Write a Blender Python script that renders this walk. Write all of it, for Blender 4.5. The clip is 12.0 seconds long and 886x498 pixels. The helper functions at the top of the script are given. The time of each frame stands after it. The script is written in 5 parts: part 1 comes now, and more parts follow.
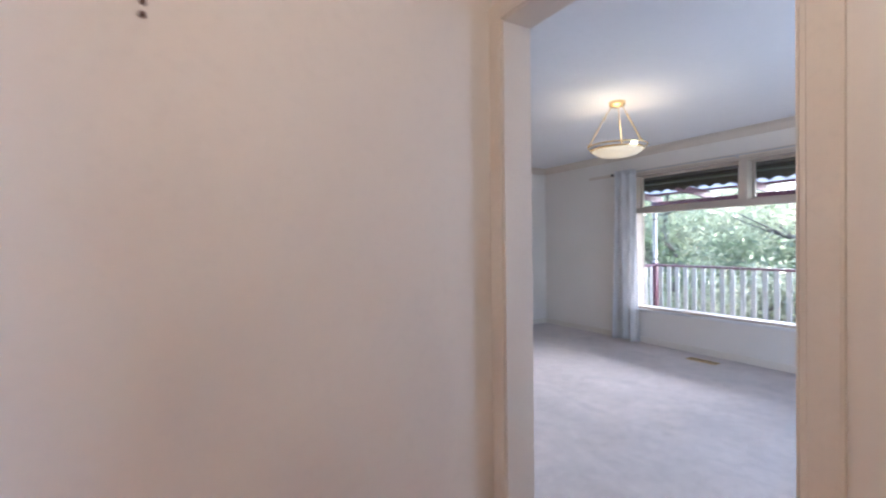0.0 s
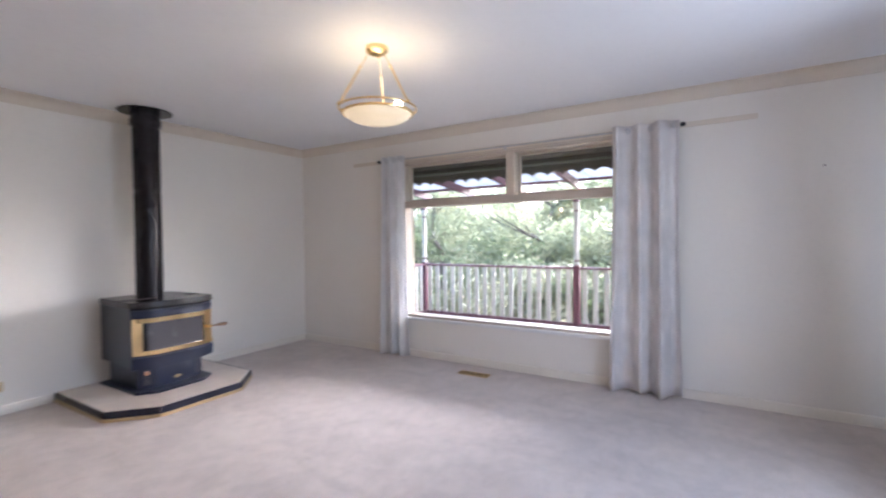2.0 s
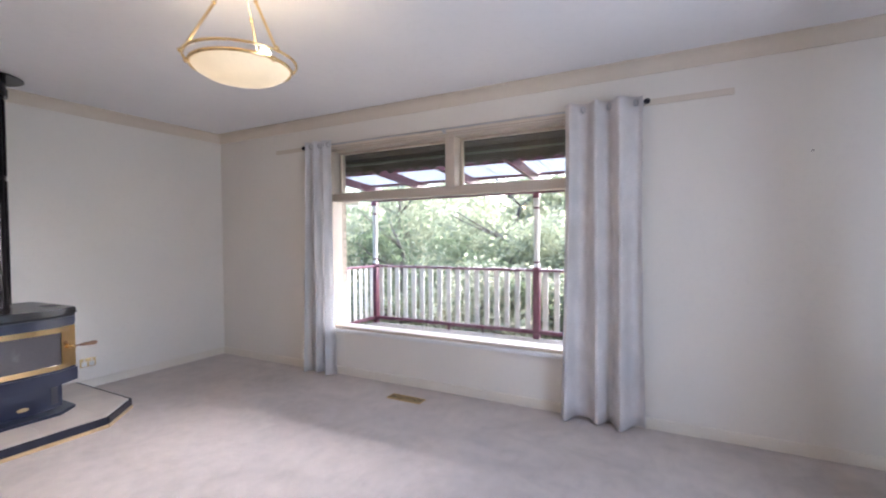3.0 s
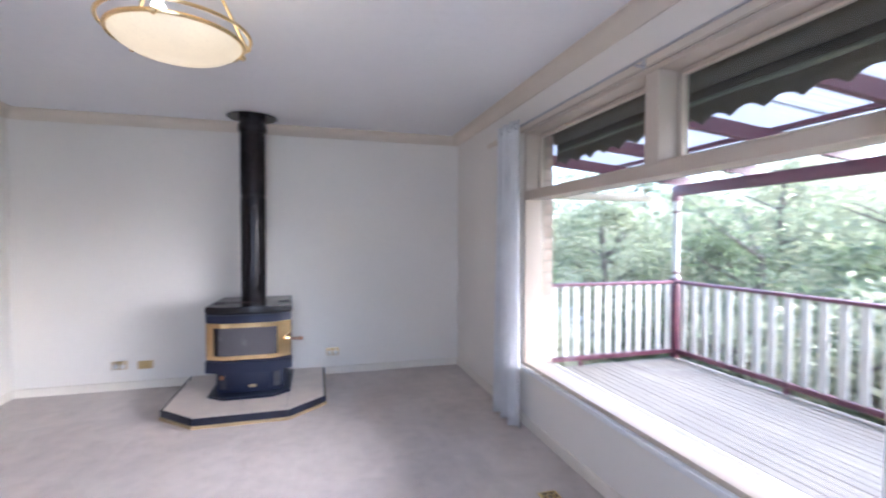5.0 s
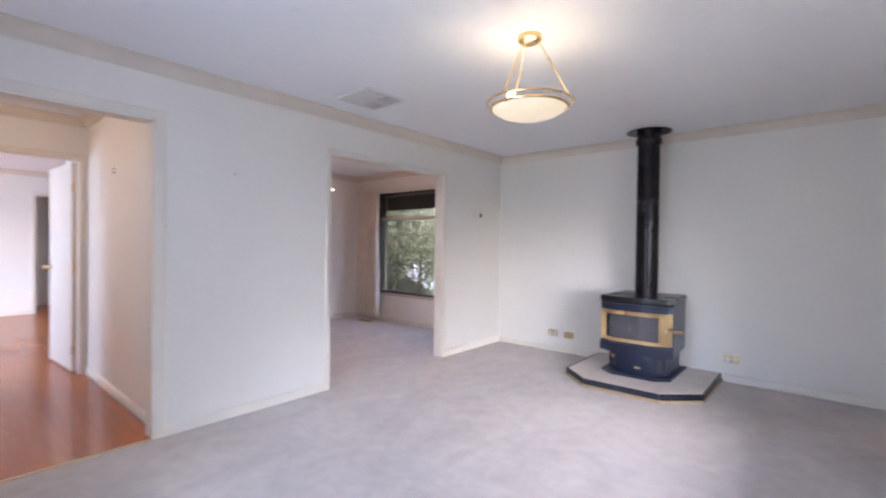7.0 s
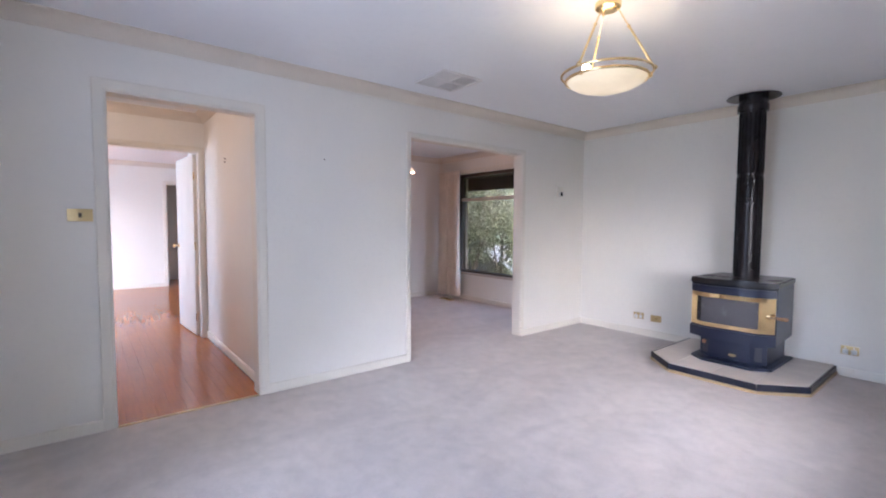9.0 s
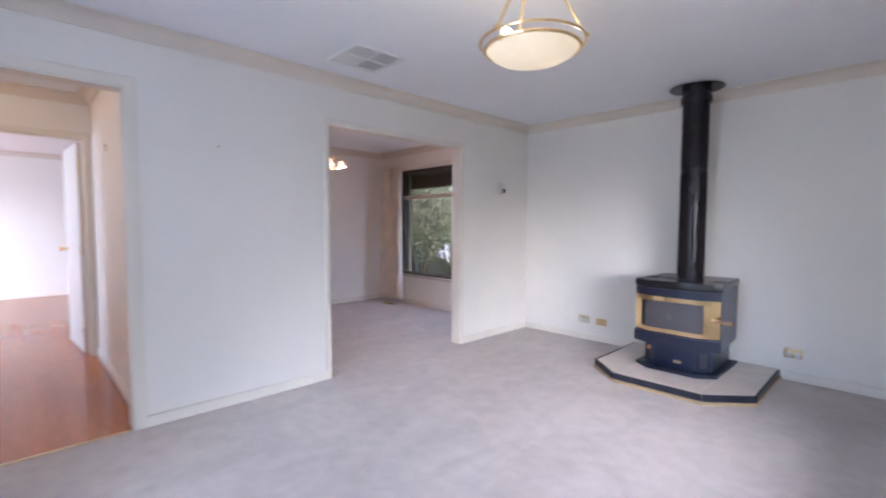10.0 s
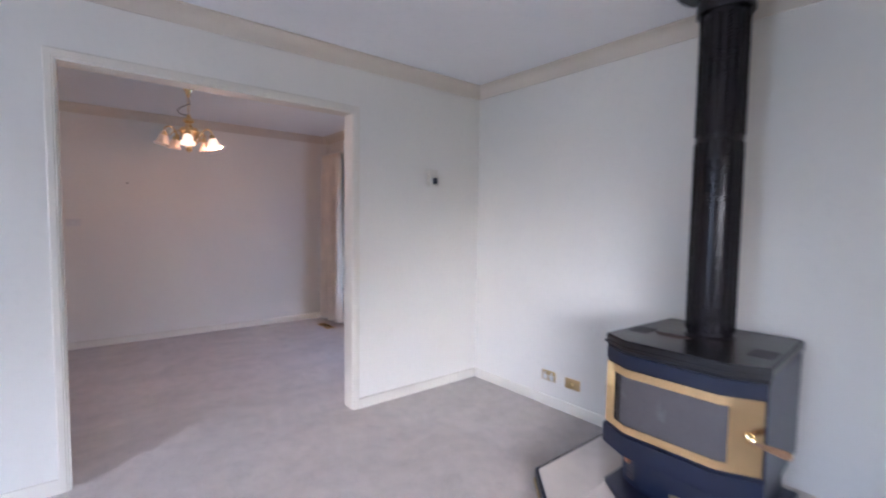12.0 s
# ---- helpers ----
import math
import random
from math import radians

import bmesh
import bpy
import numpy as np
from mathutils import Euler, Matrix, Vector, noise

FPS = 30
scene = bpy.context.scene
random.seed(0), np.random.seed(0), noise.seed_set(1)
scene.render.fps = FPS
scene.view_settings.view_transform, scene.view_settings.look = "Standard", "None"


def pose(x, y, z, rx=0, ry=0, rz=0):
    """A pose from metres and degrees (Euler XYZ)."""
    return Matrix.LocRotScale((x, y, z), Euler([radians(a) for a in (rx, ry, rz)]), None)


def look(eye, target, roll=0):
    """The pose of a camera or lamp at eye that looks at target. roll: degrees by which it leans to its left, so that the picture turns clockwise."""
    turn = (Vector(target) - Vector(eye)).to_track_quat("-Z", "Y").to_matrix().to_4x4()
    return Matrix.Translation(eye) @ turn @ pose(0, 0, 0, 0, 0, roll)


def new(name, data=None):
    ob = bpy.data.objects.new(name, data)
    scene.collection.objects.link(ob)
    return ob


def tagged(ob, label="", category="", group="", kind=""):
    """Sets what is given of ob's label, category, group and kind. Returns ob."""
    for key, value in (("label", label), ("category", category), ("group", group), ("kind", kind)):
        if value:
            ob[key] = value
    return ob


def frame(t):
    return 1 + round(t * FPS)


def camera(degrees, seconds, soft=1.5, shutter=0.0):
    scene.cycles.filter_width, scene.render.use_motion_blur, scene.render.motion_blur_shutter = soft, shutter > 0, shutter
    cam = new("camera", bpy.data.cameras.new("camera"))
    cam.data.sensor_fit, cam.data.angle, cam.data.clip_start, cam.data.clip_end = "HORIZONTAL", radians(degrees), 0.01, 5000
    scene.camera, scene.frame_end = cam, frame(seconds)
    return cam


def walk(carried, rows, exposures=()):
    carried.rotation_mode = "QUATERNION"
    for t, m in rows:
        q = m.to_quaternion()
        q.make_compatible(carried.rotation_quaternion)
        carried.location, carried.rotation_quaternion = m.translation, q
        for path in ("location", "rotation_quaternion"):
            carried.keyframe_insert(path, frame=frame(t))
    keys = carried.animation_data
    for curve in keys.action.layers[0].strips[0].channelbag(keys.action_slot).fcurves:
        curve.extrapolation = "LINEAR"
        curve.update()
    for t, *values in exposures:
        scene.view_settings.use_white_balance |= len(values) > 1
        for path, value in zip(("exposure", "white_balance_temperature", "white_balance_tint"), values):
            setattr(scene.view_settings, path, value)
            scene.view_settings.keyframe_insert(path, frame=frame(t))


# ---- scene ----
cam = camera(89.8, 12.0, 2.0, 0.5)
PATH = [
    (0, (-1.105, 0.297, 1.293), (-0.083, 2.016, 1.268), -0.7),
    (0.5, (-0.895, 0.504, 1.293), (0.319, 2.094, 1.264), -0.7),
    (1, (-0.677, 0.684, 1.294), (0.764, 2.07, 1.26), -0.5),
    (1.5, (-0.391, 0.833, 1.294), (1.191, 2.056, 1.254), -0.4),
    (2, (-0.059, 1.007, 1.297), (1.649, 2.047, 1.251), -0.6),
    (2.5, (0.294, 1.03, 1.281), (2.094, 1.902, 1.233), -0.5),
    (4.5, (2.107, 0.938, 1.373), (3.155, 2.641, 1.313), 0.0),
    (5, (2.505, 0.99, 1.367), (3.049, 2.914, 1.32), 0.1),
    (5.5, (2.74, 1.056, 1.355), (2.746, 3.056, 1.32), 0.2),
    (6, (2.942, 1.0, 1.311), (2.341, 2.907, 1.295), 0.4),
    (6.5, (3.152, 0.759, 1.264), (2.114, 2.468, 1.269), 0.5),
    (7, (3.296, 0.556, 1.297), (1.997, 2.077, 1.273), 0.7),
    (7.5, (3.426, 0.454, 1.28), (1.954, 1.807, 1.236), 0.4),
    (9.5, (3.334, 0.685, 1.281), (1.776, 1.934, 1.167), 0.3),
    (10, (3.236, 1.039, 1.274), (1.799, 2.426, 1.162), 0.2),
    (10.5, (3.126, 1.476, 1.274), (1.816, 2.983, 1.164), 0.2),
    (11, (3.001, 1.974, 1.285), (1.77, 3.546, 1.171), 0.2),
    (11.2, (2.951, 2.163, 1.285), (1.722, 3.737, 1.179), 0.3),
    (11.5, (2.888, 2.445, 1.309), (1.604, 3.975, 1.194), 0.5),
    (12, (2.777, 2.956, 1.337), (1.23, 4.217, 1.216), 0.8),
]
walk(cam, [(t, look(eye, target, roll)) for t, eye, target, roll in PATH], [(0.0, 3.86, 5080, 17), (1.3, 3.90, 5280, 19), (2.5, 3.96, 5620, 20), (4.4, 3.96, 5350, 20), (5.2, 4.02, 5220, 20), (6.5, 4.04, 5320, 20), (7.5, 3.98, 5290, 20), (9.5, 3.95, 5230, 20), (11.0, 4.03, 5080, 19), (12.0, 3.96, 5080, 19)])

# ---- world, sun and large lights ----
world = bpy.data.worlds.new("sky")
scene.world = world
world.use_nodes = True
wn, wl = world.node_tree.nodes, world.node_tree.links
sky = wn.new("ShaderNodeTexSky")
sky.sky_type, sky.sun_disc = "NISHITA", False
sky.sun_elevation, sky.sun_rotation, sky.air_density, sky.dust_density = radians(29), radians(112), 1.0, 3.0
wn["Background"].inputs[1].default_value = 0.13
wl.new(sky.outputs[0], wn["Background"].inputs[0])


def lamp(name, kind, m, power, colour, size=0.1, size_y=None):
    data = bpy.data.lights.new(name, kind)
    data.energy, data.color = power, colour
    if kind == "AREA":
        data.shape, data.size, data.size_y = "RECTANGLE", size, size_y or size
    elif kind == "SUN":
        data.angle = radians(size)
    else:
        data.shadow_soft_size = size
    ob = new(name, data)
    ob.matrix_world = m
    return ob


lamp("sun", "SUN", look((9.0, -3.6, 5.4), (0, 0, 0)), 2.15, (0.97, 0.98, 1.0), 84)
# daylight that the sky sends through the openings out of view
lamp("south_window_daylight", "AREA", look((2.32, -0.16, 1.30), (2.9, 3, 1.7)), 2.6, (0.78, 0.87, 1.0), 1.3, 1.6)
lamp("far_room_daylight", "AREA", look((-4.6, -2.06, 1.35), (-4.6, 2, 1.2)), 7.5, (0.76, 0.87, 1.0), 1.9, 1.5)
lamp("dining_window_daylight", "AREA", look((-0.80, 5.66, 1.0), (-2.6, 3.4, 0.0)), 0.4, (0.55, 0.75, 1.0), 0.22, 0.95)
# electric lamps
lamp("pendant_bulb", "POINT", pose(2.045, 2.738, 2.05), 0.16, (1.0, 0.76, 0.44), 0.16)
lamp("chandelier_bulb", "POINT", pose(-1.40, 3.86, 1.91), 0.85, (1.0, 0.50, 0.26), 0.03)
lamp("hall_bulb", "POINT", pose(-1.0, 0.35, 2.26), 0.98, (1.0, 0.75, 0.50), 0.06)

# ---- materials ----
def material(name, colour, rough=0.5, metal=0.0, vary=0.06, scale=6.0, bump=0.0, bump_scale=200.0, dirt_or_glare=None, dirt_or_glare_scale=1.2, coat=0.0,
             random_piece=0.0, stretch=(1, 1, 1), rough_vary=0.0, transmission=0.0, emission=None, strength=0.0, sheen=0.0):
    """A principled material: base colour varied at two scales, optional stains or painted reflections, fine relief."""
    m = bpy.data.materials.new(name)
    m.use_nodes = True
    n, l = m.node_tree.nodes, m.node_tree.links
    b = n["Principled BSDF"]
    b.inputs["Roughness"].default_value, b.inputs["Metallic"].default_value = rough, metal
    b.inputs["Coat Weight"].default_value = coat
    b.inputs["Transmission Weight"].default_value = transmission
    b.inputs["Sheen Weight"].default_value = sheen
    co = n.new("ShaderNodeTexCoord")
    mp = n.new("ShaderNodeMapping")
    mp.inputs["Scale"].default_value = stretch
    l.new(co.outputs["Object"], mp.inputs[0])

    def noise_of(s, detail=4):
        t = n.new("ShaderNodeTexNoise")
        t.inputs["Scale"].default_value, t.inputs["Detail"].default_value = s, detail
        l.new(mp.outputs[0], t.inputs["Vector"])
        return t

    def mix(a, bb, fac):
        x = n.new("ShaderNodeMix")
        x.data_type = "RGBA"
        for sock, v in ((x.inputs[6], a), (x.inputs[7], bb), (x.inputs[0], fac)):
            if hasattr(v, "links"):
                l.new(v, sock)
            else:
                sock.default_value = v
        return x.outputs[2]

    def ramp(sock, lo, hi):
        r = n.new("ShaderNodeMapRange")
        r.inputs[1].default_value, r.inputs[2].default_value = lo, hi
        l.new(sock, r.inputs[0])
        return r.outputs[0]

    c = (*colour, 1)
    dark = (*[v * (1 - 2.2 * vary) for v in colour], 1)
    light = (*[min(1, v * (1 + 1.2 * vary)) for v in colour], 1)
    out = mix(dark, light, ramp(noise_of(scale).outputs["Fac"], 0.3, 0.7))
    out = mix(out, c, 0.35)
    grain = noise_of(scale * 23, 3)
    out = mix(out, dark, ramp(grain.outputs["Fac"], 0.5, 0.95))
    if dirt_or_glare:
        out = mix(out, (*dirt_or_glare, 1), ramp(noise_of(dirt_or_glare_scale, 6).outputs["Fac"], 0.52, 0.82))
    if random_piece:
        info = n.new("ShaderNodeObjectInfo")
        hs = n.new("ShaderNodeHueSaturation")
        r = n.new("ShaderNodeMapRange")
        r.inputs[3].default_value, r.inputs[4].default_value = 1 - random_piece, 1 + random_piece
        l.new(info.outputs["Random"], r.inputs[0])
        l.new(r.outputs[0], hs.inputs["Value"])
        l.new(out, hs.inputs["Color"])
        out = hs.outputs[0]
    l.new(out, b.inputs["Base Color"])
    if rough_vary:
        r = n.new("ShaderNodeMapRange")
        r.inputs[3].default_value, r.inputs[4].default_value = max(0.02, rough - rough_vary), min(1, rough + rough_vary)
        l.new(noise_of(scale * 2.5).outputs["Fac"], r.inputs[0])
        l.new(r.outputs[0], b.inputs["Roughness"])
    if bump:
        bp = n.new("ShaderNodeBump")
        bp.inputs["Strength"].default_value, bp.inputs["Distance"].default_value = bump, 0.004
        l.new(noise_of(bump_scale, 3).outputs["Fac"], bp.inputs["Height"])
        l.new(bp.outputs[0], b.inputs["Normal"])
    if emission:
        b.inputs["Emission Color"].default_value = (*emission, 1)
        b.inputs["Emission Strength"].default_value = strength
    return m


def glass(name, tint=(1, 1, 1), gloss=0.06):
    """Thin pane: see-through with a tint that dims the view, mirror-like gloss that rises towards grazing angles."""
    m = bpy.data.materials.new(name)
    m.use_nodes = True
    n, l = m.node_tree.nodes, m.node_tree.links
    n.remove(n["Principled BSDF"])
    clear, shine, mx, lw = (n.new("ShaderNodeBsdfTransparent"), n.new("ShaderNodeBsdfGlossy"), n.new("ShaderNodeMixShader"), n.new("ShaderNodeLayerWeight"))
    fr, pw = n.new("ShaderNodeMapRange"), n.new("ShaderNodeMath")
    pw.operation, pw.inputs[1].default_value = "POWER", 4.0
    lw.inputs[0].default_value = 0.5
    l.new(lw.outputs["Facing"], pw.inputs[0])
    l.new(pw.outputs[0], fr.inputs[0])
    fr.inputs[3].default_value, fr.inputs[4].default_value = gloss * 0.5, 0.75
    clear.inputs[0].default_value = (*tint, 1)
    shine.inputs["Roughness"].default_value = 0.02
    l.new(fr.outputs[0], mx.inputs[0])
    l.new(clear.outputs[0], mx.inputs[1])
    l.new(shine.outputs[0], mx.inputs[2])
    l.new(mx.outputs[0], n["Material Output"].inputs[0])
    return m


def sheet(name, colour, through_colour, share=0.5, see=0.0):
    """Cloth, leaf or plastic that lets light through."""
    m = material(name, colour, 0.7, vary=0.10, scale=5, bump=0.15, bump_scale=500)
    n, l = m.node_tree.nodes, m.node_tree.links
    tr, mx = n.new("ShaderNodeBsdfTranslucent"), n.new("ShaderNodeMixShader")
    tr.inputs[0].default_value = (*through_colour, 1)
    mx.inputs[0].default_value = share
    l.new(n["Principled BSDF"].outputs[0], mx.inputs[1])
    l.new(tr.outputs[0], mx.inputs[2])
    last = mx
    if see:
        tp, m2 = n.new("ShaderNodeBsdfTransparent"), n.new("ShaderNodeMixShader")
        m2.inputs[0].default_value = see
        l.new(mx.outputs[0], m2.inputs[1])
        l.new(tp.outputs[0], m2.inputs[2])
        last = m2
    l.new(last.outputs[0], n["Material Output"].inputs[0])
    return m


def leaf_material(name, a, bb):
    m = sheet(name, a, bb, 0.55)
    n, l = m.node_tree.nodes, m.node_tree.links
    geo, hs, r = n.new("ShaderNodeNewGeometry"), n.new("ShaderNodeHueSaturation"), n.new("ShaderNodeMapRange")
    r.inputs[3].default_value, r.inputs[4].default_value = 0.7, 1.5
    l.new(geo.outputs["Random Per Island"], r.inputs[0])
    l.new(r.outputs[0], hs.inputs["Value"])
    hs.inputs["Color"].default_value = (*a, 1)
    l.new(hs.outputs[0], n["Principled BSDF"].inputs["Base Color"])
    return m



def carpet_material():
    """Cut pile: soft brushed patches where the pile lies the other way, footmarks, speckle and fine tufts."""
    m = material("mauve_grey_carpet", (0.595, 0.518, 0.462), 0.95, vary=0.03, scale=9.0, bump=0.9, bump_scale=420, dirt_or_glare=(0.53, 0.46, 0.41), dirt_or_glare_scale=2.6, sheen=0.3)
    n, l = m.node_tree.nodes, m.node_tree.links
    b = n["Principled BSDF"]
    base = b.inputs["Base Color"].links[0].from_socket
    co, wav, warp = n.new("ShaderNodeTexCoord"), n.new("ShaderNodeTexNoise"), n.new("ShaderNodeMapping")
    warp.inputs["Scale"].default_value = (1.0, 1.35, 1.0)
    warp.inputs["Rotation"].default_value = (0, 0, 0.6)
    l.new(co.outputs["Object"], warp.inputs[0])
    l.new(warp.outputs[0], wav.inputs["Vector"])
    wav.inputs["Scale"].default_value, wav.inputs["Detail"].default_value, wav.inputs["Distortion"].default_value = 9.0, 8.0, 0.2
    speck = n.new("ShaderNodeTexNoise")
    speck.inputs["Scale"].default_value, speck.inputs["Detail"].default_value = 60.0, 5.0
    l.new(co.outputs["Object"], speck.inputs["Vector"])
    total, r, hs = n.new("ShaderNodeMath"), n.new("ShaderNodeMapRange"), n.new("ShaderNodeHueSaturation")
    total.operation = "MULTIPLY_ADD"
    total.inputs[1].default_value = 0.75
    l.new(speck.outputs["Fac"], total.inputs[0])
    l.new(wav.outputs["Fac"], total.inputs[2])
    r.inputs[1].default_value, r.inputs[2].default_value = 0.45, 1.0
    r.inputs[3].default_value, r.inputs[4].default_value = 0.91, 1.09
    l.new(total.outputs[0], r.inputs[0])
    # long brushed swathes left by a vacuum cleaner and by feet
    lay, sw, sr, both = n.new("ShaderNodeMapping"), n.new("ShaderNodeTexNoise"), n.new("ShaderNodeMapRange"), n.new("ShaderNodeMath")
    lay.inputs["Scale"].default_value, lay.inputs["Rotation"].default_value = (1.0, 0.55, 1.0), (0, 0, -0.5)
    l.new(co.outputs["Object"], lay.inputs[0])
    l.new(lay.outputs[0], sw.inputs["Vector"])
    sw.inputs["Scale"].default_value, sw.inputs["Detail"].default_value, sw.inputs["Roughness"].default_value, sw.inputs["Distortion"].default_value = 2.7, 8.0, 0.70, 0.9
    sr.inputs[1].default_value, sr.inputs[2].default_value, sr.inputs[3].default_value, sr.inputs[4].default_value = 0.34, 0.60, 0.885, 1.045
    l.new(sw.outputs["Fac"], sr.inputs[0])
    both.operation = "MULTIPLY"
    l.new(r.outputs[0], both.inputs[0])
    l.new(sr.outputs[0], both.inputs[1])
    l.new(both.outputs[0], hs.inputs["Value"])
    l.new(base, hs.inputs["Color"])
    l.new(hs.outputs[0], b.inputs["Base Color"])
    return m


